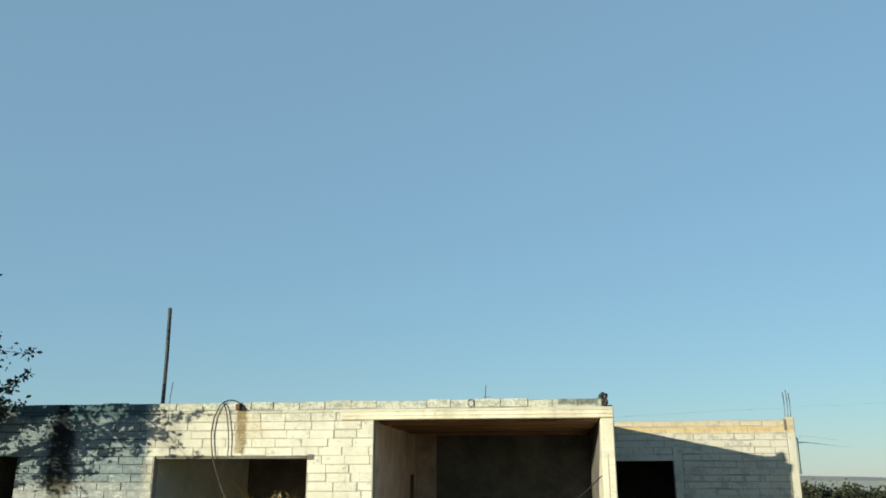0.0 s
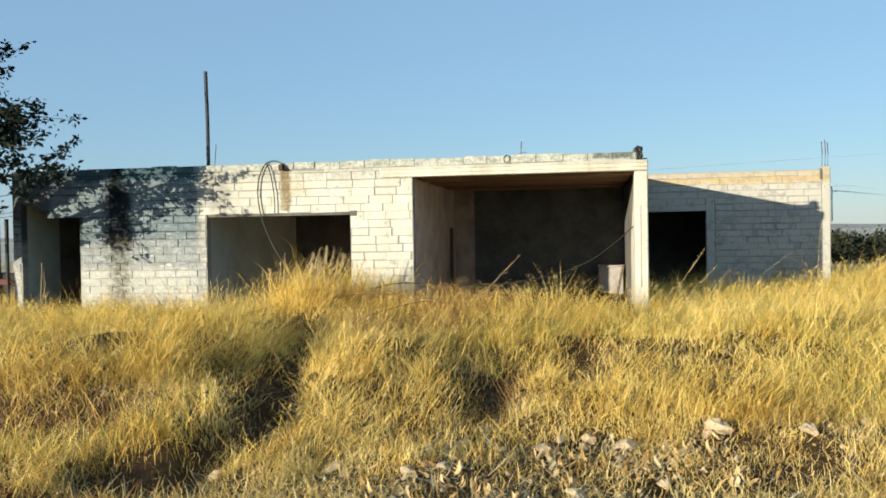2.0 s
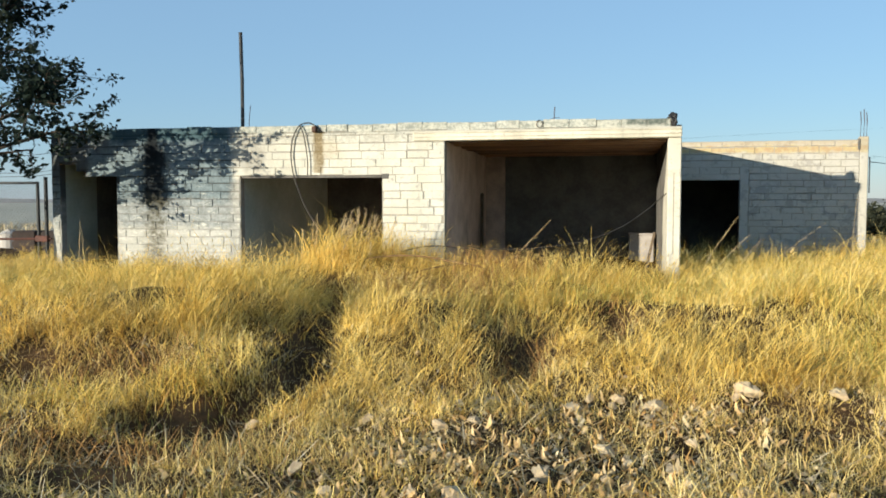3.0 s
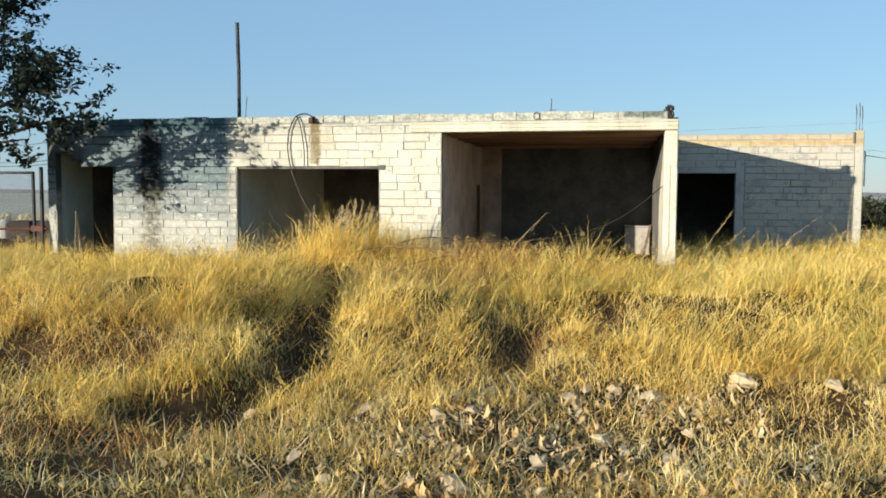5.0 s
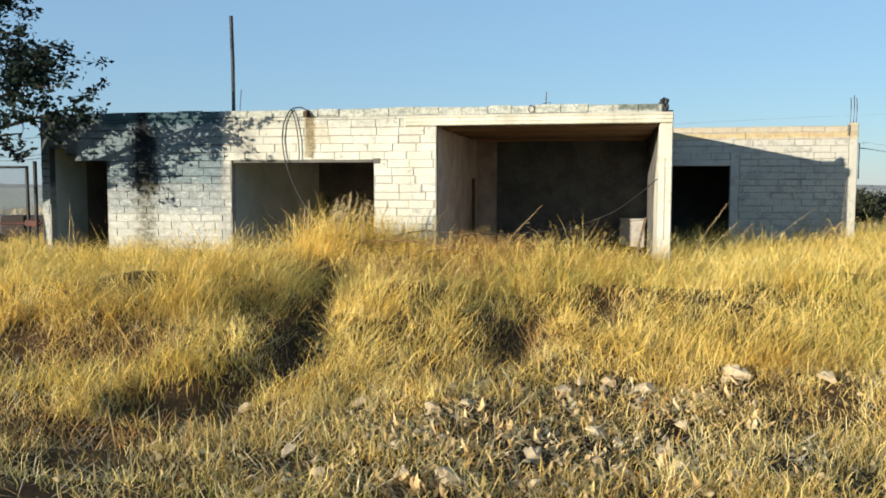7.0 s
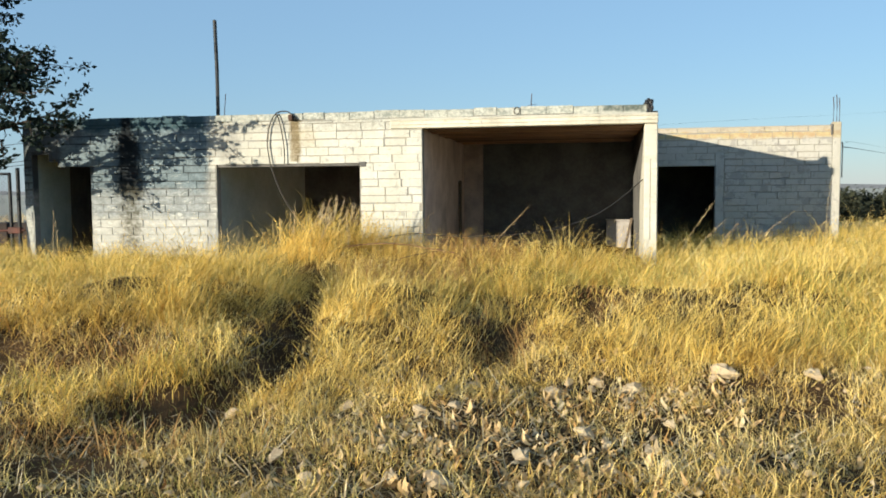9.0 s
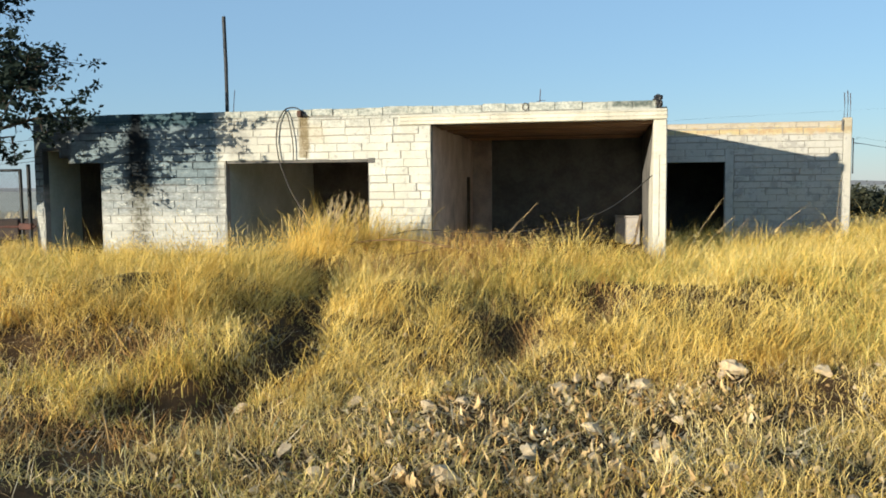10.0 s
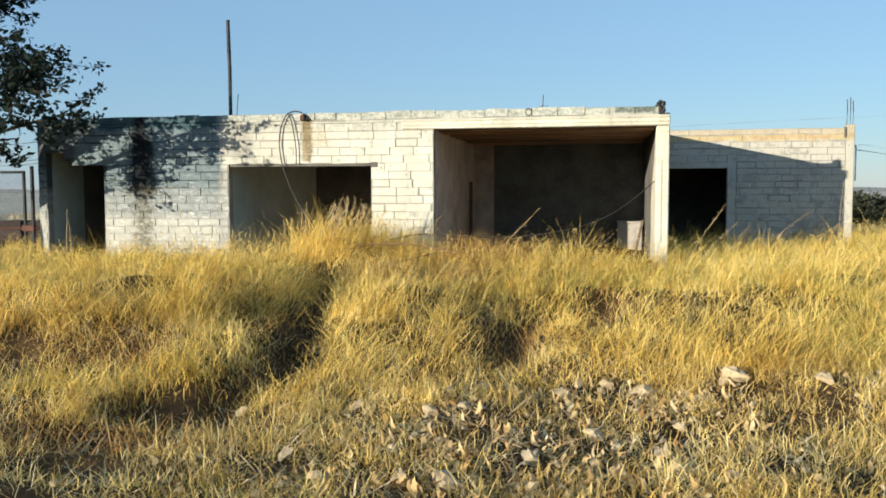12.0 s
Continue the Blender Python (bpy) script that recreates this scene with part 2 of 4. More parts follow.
M_STRAW = blades("bleached_straw", [(0.0, (0.30, 0.20, 0.10)), (0.5, (0.60, 0.47, 0.27)), (1.0, (0.84, 0.75, 0.54))], 0.2)
M_HUSK = blades("pale_husk", [(0.0, (0.28, 0.16, 0.06)), (0.5, (0.70, 0.49, 0.24)), (1.0, (0.94, 0.79, 0.50))], 0.2)
M_SEED = blades("grass_seed_head", [(0.0, (0.40, 0.25, 0.07)), (0.5, (0.78, 0.58, 0.20)), (1.0, (0.92, 0.78, 0.42))], 0.35)
M_BROWN = blades("dead_brush", [(0.0, (0.13, 0.06, 0.022)), (0.5, (0.46, 0.26, 0.09)), (1.0, (0.70, 0.46, 0.19))], 0.2)


def ground_material():
    n = Nodes("dry_soil_hazed_far", 0.98, 0.05)
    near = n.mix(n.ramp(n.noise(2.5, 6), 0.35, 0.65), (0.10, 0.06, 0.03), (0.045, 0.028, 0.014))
    # distant soil is paled in its colour to stand in for haze
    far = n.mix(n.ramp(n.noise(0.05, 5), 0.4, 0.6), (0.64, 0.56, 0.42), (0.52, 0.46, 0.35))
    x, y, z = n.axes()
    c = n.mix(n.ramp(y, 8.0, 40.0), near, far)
    n.bump(n.noise(14, 5), 0.6, 0.03)
    return n.colour(c)


M_GROUND = ground_material()


# ---------------------------------------------------------------- building tools
def mesh_of(bm, name, material):
    me = bpy.data.meshes.new(name)
    bm.to_mesh(me)
    bm.free()
    me.materials.append(material)
    return me


def part(name, bm, material, parent, label=""):
    ob = new(name, mesh_of(bm, name, material))
    if parent:
        ob.parent = parent
    return tagged(ob, label)


def thing(name, label, category, group="", kind="", at=(0, 0, 0)):
    ob = new(name)
    ob.location = at
    return tagged(ob, label, category, group, kind)


def box(bm, x0, x1, y0, y1, z0, z1, bevel=0.0):
    m = Matrix.Translation(((x0 + x1) / 2, (y0 + y1) / 2, (z0 + z1) / 2)) @ Matrix.Diagonal((x1 - x0, y1 - y0, z1 - z0, 1))
    made = bmesh.ops.create_cube(bm, size=1.0, matrix=m)
    if bevel:
        edges = {e for v in made["verts"] for e in v.link_edges}
        bmesh.ops.bevel(bm, geom=list(edges), offset=bevel, segments=1, affect='EDGES')
    return bm


def boxed(*dims, bevel=0.0):
    return box(bmesh.new(), *dims, bevel=bevel)


def tube(bm, points, radii, sides=8):
    """A tapered tube through points."""
    rings = []
    pts = [Vector(p) for p in points]
    for i, p in enumerate(pts):
        d = (pts[min(i + 1, len(pts) - 1)] - pts[max(i - 1, 0)]).normalized()
        a = d.orthogonal().normalized()
        b = d.cross(a)
        r = radii[i] if isinstance(radii, (list, tuple)) else radii
        rings.append([bm.verts.new(p + (a * math.cos(t) + b * math.sin(t)) * r) for t in (2 * math.pi * k / sides for k in range(sides))])
    for r0, r1 in zip(rings, rings[1:]):
        # keep the seams of neighbouring rings together
        k0 = min(range(sides), key=lambda k: (r1[k].co - r0[0].co).length)
        for k in range(sides):
            bm.faces.new((r0[k], r0[(k + 1) % sides], r1[(k + 1 + k0) % sides], r1[(k + k0) % sides]))
    bm.faces.new(rings[0][::-1])
    bm.faces.new(rings[-1])
    return bm


def smooth_path(points, steps=6):
    """Catmull-Rom through the points."""
    p = [Vector(q) for q in points]
    p = [2 * p[0] - p[1]] + p + [2 * p[-1] - p[-2]]
    out = []
    for a, b, c, d in zip(p, p[1:], p[2:], p[3:]):
        for k in range(steps):
            t = k / steps
            out.append(0.5 * ((2 * b) + (c - a) * t + (2 * a - 5 * b + 4 * c - d) * t * t + (3 * b - a - 3 * c + d) * t ** 3))
    return out + [p[-2]]


def hashed(ix, iy, seed):
    h = (ix * 374761393 + iy * 668265263 + seed * 1442695041) & 0xFFFFFFFF
    h = ((h ^ (h >> 13)) * 1274126177) & 0xFFFFFFFF
    return ((h ^ (h >> 16)) & 0xFFFF) / 65535.0


def wave(x, y, size, seed=0):
    """Smooth value noise, 0 to 1, for numpy arrays."""
    u, v = np.asarray(x, float) / size, np.asarray(y, float) / size
    iu, iv = np.floor(u).astype(np.int64), np.floor(v).astype(np.int64)
    fu, fv = u - iu, v - iv
    fu, fv = fu * fu * (3 - 2 * fu), fv * fv * (3 - 2 * fv)
    a, b = hashed(iu, iv, seed), hashed(iu + 1, iv, seed)
    c, d = hashed(iu, iv + 1, seed), hashed(iu + 1, iv + 1, seed)
    return (a * (1 - fu) + b * fu) * (1 - fv) + (c * (1 - fu) + d * fu) * fv


def step(v, low, high):
    t = np.clip((np.asarray(v, float) - low) / (high - low), 0, 1)
    return t * t * (3 - 2 * t)


def hill(x, y, cx, cy, rx, ry):
    return np.exp(-(((x - cx) / rx) ** 2 + ((y - cy) / ry) ** 2))


# the trodden rut that runs up to the house
RUT = [(-4.25, -8.15), (-3.85, -7.95), (-3.52, -7.3), (-3.68, -6.1), (-4.15, -4.4), (-4.55, -3.0), (-4.4, -1.9)]


def rut(x, y):
    """Distance to the rut."""
    best = np.full(np.shape(x), 99.0)
    for (ax, ay), (bx, by) in zip(RUT, RUT[1:]):
        dx, dy = bx - ax, by - ay
        t = np.clip(((x - ax) * dx + (y - ay) * dy) / (dx * dx + dy * dy), 0, 1)
        best = np.minimum(best, np.hypot(x - ax - t * dx, y - ay - t * dy))
    return best


# the dip at (-3.95, -9.25) is added in place of a shadow
HOLLOWS_AND_SHADE = [(-1.75, -6.2, 0.26, 0.9), (-1.0, -5.2, 0.17, 0.7), (-3.1, -3.6, 0.4, 0.5), (-4.95, -7.3, 0.5, 0.35), (-5.7, -7.5, 0.4, 0.3),
           (-3.95, -9.25, 0.6, 0.2), (-1.07, -4.75, 0.20, 0.42), (-1.80, -5.85, 0.15, 0.35), (-4.2, -8.75, 0.8, 0.22), (-3.65, -8.2, 0.4, 0.3), (-6.6, -5.2, 0.5, 0.4)]


def ground_z(x, y):
    """Height of the ground."""
    x, y = np.asarray(x, float), np.asarray(y, float)
    near = 1 - step(np.abs(y + 3), 9, 25)
    z = 0.42 * step(y, -8.6, -4.3) - 0.12 * step(y, -4.3, -1.0) + 0.04 * step(x, 0.0, 5.0) * step(y, -8, -2)
    z = z + 0.50 * hill(x, y, -5.0, -1.7, 0.8, 0.8) + 0.10 * hill(x, y, -3.2, -1.6, 1.2, 0.9) + 0.10 * hill(x, y, -1.2, -1.3, 1.2, 0.8)
    z = z + 0.20 * hill(x, y, -6.5, -6.0, 2.4, 1.6)
    rough = 0.25 + 0.75 * step(y, -8.8, -6.8)
    z = z + ((wave(x, y, 1.0, 3) - 0.5) * 0.26 + (wave(x, y, 0.45, 4) - 0.5) * 0.13) * rough
    z = z - 0.30 * (1 - 0.5 * step(y, -6.4, -4.4)) * np.exp(-(rut(x, y) / (0.22 - 0.07 * step(y, -6.8, -5.5))) ** 2)
    for cx, cy, rx, ry in HOLLOWS_AND_SHADE:
        z = z - 0.16 * hill(x, y, cx, cy, rx, ry)
    return z * near * (1 - step(y, 6, 14))


# ---------------------------------------------------------------- ground
def spaced(low, high, fine_low, fine_high, fine, grow):
    out = list(np.arange(fine_low, fine_high, fine))
    s = fine
    while out[-1] < high:
        s *= grow
        out.append(out[-1] + s)
    s = fine
    while out[0] > low:
        s *= grow
        out.insert(0, out[0] - s)
    return np.array(out)


gx, gy = spaced(-2500, 2500, -13, 8, 0.14, 1.22), spaced(-600, 3000, -14, 8, 0.14, 1.22)
GX, GY = np.meshgrid(gx, gy)
gverts = np.stack([GX, GY, ground_z(GX, GY)], -1).reshape(-1, 3)
w = len(gx)
base_i = (np.arange(len(gy) - 1)[:, None] * w + np.arange(w - 1)[None]).reshape(-1)
gquads = np.stack([base_i, base_i + 1, base_i + w + 1, base_i + w], -1)
me = bpy.data.meshes.new("ground")
me.from_pydata(gverts.tolist(), [], gquads.tolist())
me.polygons.foreach_set("use_smooth", [True] * len(gquads))
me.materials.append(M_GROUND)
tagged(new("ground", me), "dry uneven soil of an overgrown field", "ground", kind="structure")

# ---------------------------------------------------------------- house
TOP, BEAM, BAY, DOOR = 2.74, 2.57, 2.56, 2.02
DEPTH = 4.40
house = thing("house", "abandoned single-storey house of lime-painted concrete blocks with open doorways", "house")

COURSE, LENGTH = 0.134, 0.41


def block_mesh(name, material):
    """One block, 1 x 1 x 1 with its front edges worn off; set out with a scale."""
    bm = bmesh.new()
    lx, lz = 0.010, 0.026
    o = [(-.5, -.5), (.5, -.5), (.5, .5), (-.5, .5)]
    f = [bm.verts.new((x * (1 - 2 * lx), -0.5, z * (1 - 2 * lz))) for x, z in o]
    m = [bm.verts.new((x, -0.1, z)) for x, z in o]
    b = [bm.verts.new((x, 0.5, z)) for x, z in o]
    bm.faces.new(f)
    for r0, r1 in ((f, m), (m, b)):
        for k in range(4):
            bm.faces.new((r0[k], r1[k], r1[(k + 1) % 4], r0[(k + 1) % 4]))
    bm.normal_update()
    return mesh_of(bm, name, material)


def lay(parent, mesh, x0, x1, z0, z1, front, openings, rng, bond=0.0, proud=0.010, missing=0.0, uneven=0.0, gap=1.0):
    """Courses of blocks between x0 and x1, cut at the openings."""
    row = 0
    z = z0
    while z < z1 - 0.04:
        h = min(COURSE, z1 - z)
        spans = [(x0, x1)]
        for ox0, ox1, oz0, oz1 in openings:
            if z + h * 0.5 > oz0 and z + h * 0.5 < oz1:
                spans = [s for a, b in spans for s in ((a, min(b, ox0)), (max(a, ox1), b)) if s[1] - s[0] > 0.03]
        for a, b in spans:
            x = x0 + bond + (LENGTH / 2 if row % 2 else 0) - LENGTH
            while x < b:
                size = LENGTH * rng.uniform(0.90, 1.10)
                l, r = max(x, a), min(x + size, b)
                x += size
                if l == a and a > x0:
                    l += rng.uniform(0.0, 0.022)
                if r == b and b < x1:
                    r -= rng.uniform(0.0, 0.022)
                if r - l < 0.05 or rng.random() < missing:
                    continue
                ob = new("brick", mesh)
                ob.parent = parent
                out = proud * rng.uniform(0.25, 1.1)
                ob.scale = (r - l - gap * rng.choice((0.0005, 0.001, 0.005, 0.012, 0.018)), 0.06, h - gap * rng.choice((0.0005, 0.002, 0.007, 0.013, 0.020)))
                ob.location = ((l + r) / 2, front - out + 0.03, z + h / 2 + rng.uniform(-uneven, uneven * 0.6))
                ob.rotation_euler = (rng.uniform(-.014, .014), rng.uniform(-.010, .010), rng.uniform(-.014, .014))
        z += COURSE
        row += 1


def wall_core(x0, x1, y0, y1, z0, z1, openings):
    """The body of a wall along x, with its openings cut through."""
    bm = bmesh.new()
    xs = sorted({x0, x1, *(v for o in openings for v in o[:2])})
    zs = sorted({z0, z1, *(v for o in openings for v in o[2:])})
    xs, zs = [v for v in xs if x0 <= v <= x1], [v for v in zs if z0 <= v <= z1]
    solid = {(i, k): not any(o[0] < (xs[i] + xs[i + 1]) / 2 < o[1] and o[2] < (zs[k] + zs[k + 1]) / 2 < o[3] for o in openings)
             for i in range(len(xs) - 1) for k in range(len(zs) - 1)}
    vert = {}

    def v(x, y, z):
        if (x, y, z) not in vert:
            vert[x, y, z] = bm.verts.new((x, y, z))
        return vert[x, y, z]

    for (i, k), full in solid.items():
        if not full:
            continue
        a, b, c, d = xs[i], xs[i + 1], zs[k], zs[k + 1]
        bm.faces.new((v(a, y0, c), v(b, y0, c), v(b, y0, d), v(a, y0, d)))
        bm.faces.new((v(b, y1, c), v(a, y1, c), v(a, y1, d), v(b, y1, d)))
        if not solid.get((i - 1, k)):
            bm.faces.new((v(a, y1, c), v(a, y0, c), v(a, y0, d), v(a, y1, d)))
        if not solid.get((i + 1, k)):
            bm.faces.new((v(b, y0, c), v(b, y1, c), v(b, y1, d), v(b, y0, d)))
        if not solid.get((i, k - 1)):
            bm.faces.new((v(a, y1, c), v(b, y1, c), v(b, y0, c), v(a, y0, c)))
        if not solid.get((i, k + 1)):
            bm.faces.new((v(a, y0, d), v(b, y0, d), v(b, y1, d), v(a, y1, d)))
    return bm


# openings: doorway with a broken upper corner, wide window, open bay
FRONT_OPEN = [(-10.93, -9.78, -1, DOOR), (-10.93, -10.60, -1, 2.25), (-10.60, -10.42, -1, 2.12), (-7.38, -4.82, 0.35, DOOR)]
BAY_OPEN = [(-3.75, 0.1, -1, 3)]
wall_front = part("front_wall", wall_core(-11.10, -3.752, 0.0, 0.15, -0.2, TOP, FRONT_OPEN), M_JOINT, house, "lime-painted block wall, stained and peeling")
beam = part("lintel_beam", boxed(-4.28, 0.0, -0.045, 0.16, BEAM, TOP - 0.004, bevel=0.012), M_PLASTER, house, "cream-painted concrete beam over the open bay")
for z in (2.625, 2.69):
    part("beam_moulding", boxed(-4.27, -0.005, -0.062, -0.0455, z, z + 0.028, bevel=0.005), M_PLASTER, beam)
part("pier", boxed(-0.20, 0.0, -0.004, 0.16, -0.2, BEAM - 0.002, bevel=0.014), M_PLASTER, house, "cream-painted concrete pier with a crack")
part("side_wall", boxed(-0.185, -0.02, 0.162, DEPTH - 0.002, -0.2, BEAM - 0.003), M_DARK_GREY, house, "dark grey side wall")
bm = bmesh.new()
profile = [(0.162, -0.2), (1.50, -0.2), (1.46, 0.9), (1.40, 1.45), (1.10, 1.72), (0.70, 2.02), (0.40, 2.34), (0.24, BEAM - 0.004), (0.162, BEAM - 0.004)]
sides = [[bm.verts.new((px_, py_, pz_)) for py_, pz_ in profile] for px_ in (-0.20, -0.188)]
bm.faces.new(sides[0])
bm.faces.new(sides[1][::-1])
for k in range(len(profile)):
    k1 = (k + 1) % len(profile)
    bm.faces.new((sides[0][k1], sides[0][k], sides[1][k], sides[1][k1]))
part("old_plaster", bm, M_PLASTER, house, "cream plaster left on the side wall, broken off along a slanting edge")
# added strip; its darker tone carries on the partition's fading light
part("partition_dim_strip", boxed(-3.748, -3.34, DEPTH - 0.10, DEPTH - 0.003, -0.2, BEAM - 0.003), M_DIM_PLASTER, house, "added narrow plaster strip toned as the dimming end of the partition")
part("back_wall", boxed(-11.10, 0.0, DEPTH, DEPTH + 0.15, -0.2, TOP), M_DARK_GREY, house, "dark grey back wall")
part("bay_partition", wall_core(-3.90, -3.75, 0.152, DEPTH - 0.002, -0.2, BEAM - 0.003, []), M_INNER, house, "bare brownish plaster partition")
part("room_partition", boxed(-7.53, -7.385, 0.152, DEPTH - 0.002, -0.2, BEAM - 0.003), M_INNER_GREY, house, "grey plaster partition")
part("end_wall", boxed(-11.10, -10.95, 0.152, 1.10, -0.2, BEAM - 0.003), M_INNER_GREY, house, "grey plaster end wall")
# a dark wall stands in for the shade of an opening here
part("end_wall_shade", boxed(-11.10, -10.97, 1.102, DEPTH - 0.002, -0.2, BEAM - 0.003), M_DARK_GREY, house, "dark grey wall in place of the shaded opening in the end wall")
part("partition_edge", boxed(-3.748, -3.70, 3.55, 3.70, -0.2, 1.75, bevel=0.01), M_WOOD, house, "dark door post against the partition")

# ceiling and roof slab
ceiling = part("ceiling", boxed(-11.10, 0.0, 0.161, DEPTH + 0.15, BEAM, TOP - 0.002), M_CEILING, house, "brown ceiling with low boards")
rng_c = random.Random(12)
y = 0.22
while y < DEPTH - 0.25:
    wide = rng_c.uniform(0.10, 0.24)
    drop = rng_c.uniform(0.018, 0.055)
    part("ceiling_board", boxed(-3.74 + rng_c.uniform(0, 0.05), -0.21 - rng_c.uniform(0, 0.05), y, y + wide, BEAM - drop, BEAM - 0.001, bevel=0.005), M_CEILING, ceiling)
    y += wide + rng_c.uniform(0.02, 0.14)
part("roof_top", boxed(-11.12, 0.0, 0.10, DEPTH + 0.16, TOP, TOP + 0.03), M_CONCRETE, house, "grey concrete roof slab")
part("house_floor", boxed(-11.0, -0.1, 0.16, DEPTH, -0.15, 0.12), M_CONCRETE, house, "dusty concrete floor")
part("window_lintel", boxed(-7.36, -4.84, 0.012, 0.145, DOOR - 0.045, DOOR - 0.002, bevel=0.005), M_DARK_GREY, house, "dark wooden lintel board")
# the socket's shaded hollow is a dark-coloured block
part("socket_block", boxed(-4.83, -4.70, -0.016, 0.04, DOOR - 0.07, DOOR + 0.02, bevel=0.012), M_DARK_GREY, house, "dark block in place of the shaded hollow of a broken lintel socket")

# ---------------------------------------------------------------- annex, set back
annex = thing("annex", "low block annex with a dark doorway and one unfinished concrete column", "annex", at=(0, 0, 0))
ANNEX_OPEN = [(0.30, 1.46, -1, 2.01)]
ANNEX_BARE = [(0.003, 1.46, -1, 2.137), (1.46, 1.632, -1, 2.282)]
wall_annex = part("annex_wall", wall_core(0.003, 3.70, DEPTH, DEPTH + 0.15, -0.2, 2.80, ANNEX_OPEN), M_ANNEX_JOINT, annex, "lime-painted block wall with rusty stains")
part("annex_column", boxed(3.703, 3.86, DEPTH - 0.006, DEPTH + 0.15, -0.2, 2.86, bevel=0.012), M_ANNEX, annex, "rough concrete corner column")
part("annex_side_wall", boxed(3.71, 3.855, DEPTH + 0.152, DEPTH + 3.6, -0.2, 2.78), M_ANNEX, annex)
part("annex_back_wall", boxed(0.01, 3.70, DEPTH + 3.45, DEPTH + 3.6, -0.2, 2.70), M_DARK_GREY, annex)
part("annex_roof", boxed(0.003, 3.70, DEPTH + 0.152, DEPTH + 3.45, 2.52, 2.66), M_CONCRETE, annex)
part("annex_inner_wall", boxed(-0.14, 0.002, DEPTH + 0.152, DEPTH + 3.45, -0.2, 2.66), M_DARK_GREY, annex)
# dark-coloured block put where a gap would lie in shade
part("gap_block", boxed(3.655, 3.70, DEPTH - 0.03, DEPTH + 0.05, 2.60, 2.82, bevel=0.012), M_DARK_GREY, annex, "dark block in place of a shaded gap beside the column head")
part("door_jamb", boxed(1.462, 1.63, DEPTH - 0.018, DEPTH + 0.15, -0.2, 2.28, bevel=0.006), M_ANNEX, annex, "smooth grey concrete jamb beside the doorway")
part("door_lintel", boxed(0.004, 1.46, DEPTH - 0.017, DEPTH + 0.15, 2.012, 2.135, bevel=0.006), M_ANNEX, annex, "plain concrete lintel over the doorway")
for dx, h in ((0.02, 0.52), (0.08, 0.56), (0.13, 0.50)):
    part("rebar", tube(bmesh.new(), [(3.70 + dx, DEPTH + 0.07, 2.84), (3.70 + dx + 0.01, DEPTH + 0.08, 2.84 + h * 0.6), (3.70 + dx - 0.005, DEPTH + 0.07, 2.84 + h)], 0.008, 6), M_IRON, annex, "rusty reinforcing bar")
# dark upright added where a shadow lies; the power lines start here
part("dark_upright", tube(bmesh.new(), [(3.90, DEPTH + 0.05, 1.75), (3.90, DEPTH + 0.05, 2.40), (3.89, DEPTH + 0.05, 2.46)], 0.013, 6), M_DARKPIPE, annex, "added dark upright in place of shade at the column, holding the power lines")

# ---------------------------------------------------------------- things on the house
def rod_thing(name, points, radius, material, label, category, sides=8):
    return tagged(part(name, tube(bmesh.new(), points, radius, sides), material, None), label, category)


pole = thing("roof_pole", "tall dark steel pipe standing on the roof edge", "pole", at=(-7.38, 0.12, TOP))
part("pipe", tube(bmesh.new(), [(0, 0, 0), (0.0, 0, 0.9), (-0.02, 0, 1.76)], 0.032, 12), M_DARKPIPE, pole)
part("collar", tube(bmesh.new(), [(0, 0, 0.0), (0, 0, 0.10)], 0.05, 12), M_IRON, pole, "rusty collar")
rod_thing("reinforcing_bar", [(-7.27, 0.13, TOP), (-7.26, 0.13, 3.0), (-7.24, 0.14, 3.24)], 0.006, M_IRON, "thin rusty bar standing on the roof", "rebar")
bar = thing("tied_rebar", "thin rusty bar with a wire tie on the parapet", "rebar", at=(-1.98, 0.06, 2.72))
part("bar", tube(bmesh.new(), [(0, 0, 0), (0.005, 0, 0.2), (0.015, 0, 0.37)], 0.007, 6), M_IRON, bar)
part("tie", tube(bmesh.new(), [(-0.05, 0, 0.17), (0.0, -0.01, 0.19), (0.09, 0, 0.195)], 0.004, 5), M_IRON, bar)

ring = bmesh.new()
ringpts = [(-2.20 + 0.046 * math.cos(a), -0.028, 2.812 + 0.058 * math.sin(a)) for a in (2 * math.pi * k / 18 for k in range(19))]
tagged(part("hanging_ring", tube(ring, ringpts, 0.0045, 6), M_IRON, None), "small dark hose ring hanging on the parapet", "ring")

bm = bmesh.new()
bmesh.ops.create_icosphere(bm, subdivisions=3, radius=0.062)
for v in bm.verts:
    n3 = noise.noise(v.co * 22) * 0.5 + noise.noise(v.co * 45) * 0.25
    v.co *= 1 + n3 * 1.3
    v.co.x *= 0.85 + 0.5 * (v.co.z > 0.02)
    v.co.z *= 1.55
bag = tagged(part("plastic_bag", bm, M_PLASTIC, None), "crumpled black plastic bag caught on the roof corner", "bag")
bag.location = (-0.12, 0.02, TOP + 0.105)

loop = thing("hanging_cable", "loose black cable looped over the roof edge", "cable", at=(0, 0, 0))
part("strand", tube(bmesh.new(), smooth_path([(-5.86, -0.03, 2.74), (-5.98, -0.05, 2.85), (-6.10, -0.05, 2.90), (-6.26, -0.05, 2.86), (-6.37, -0.05, 2.68), (-6.42, -0.05, 2.42), (-6.40, -0.05, 2.15), (-6.34, -0.05, 1.90), (-6.18, -0.05, 1.50), (-5.95, -0.06, 1.14), (-5.80, -0.06, 0.9)]), 0.011, 6), M_RUBBER, loop)
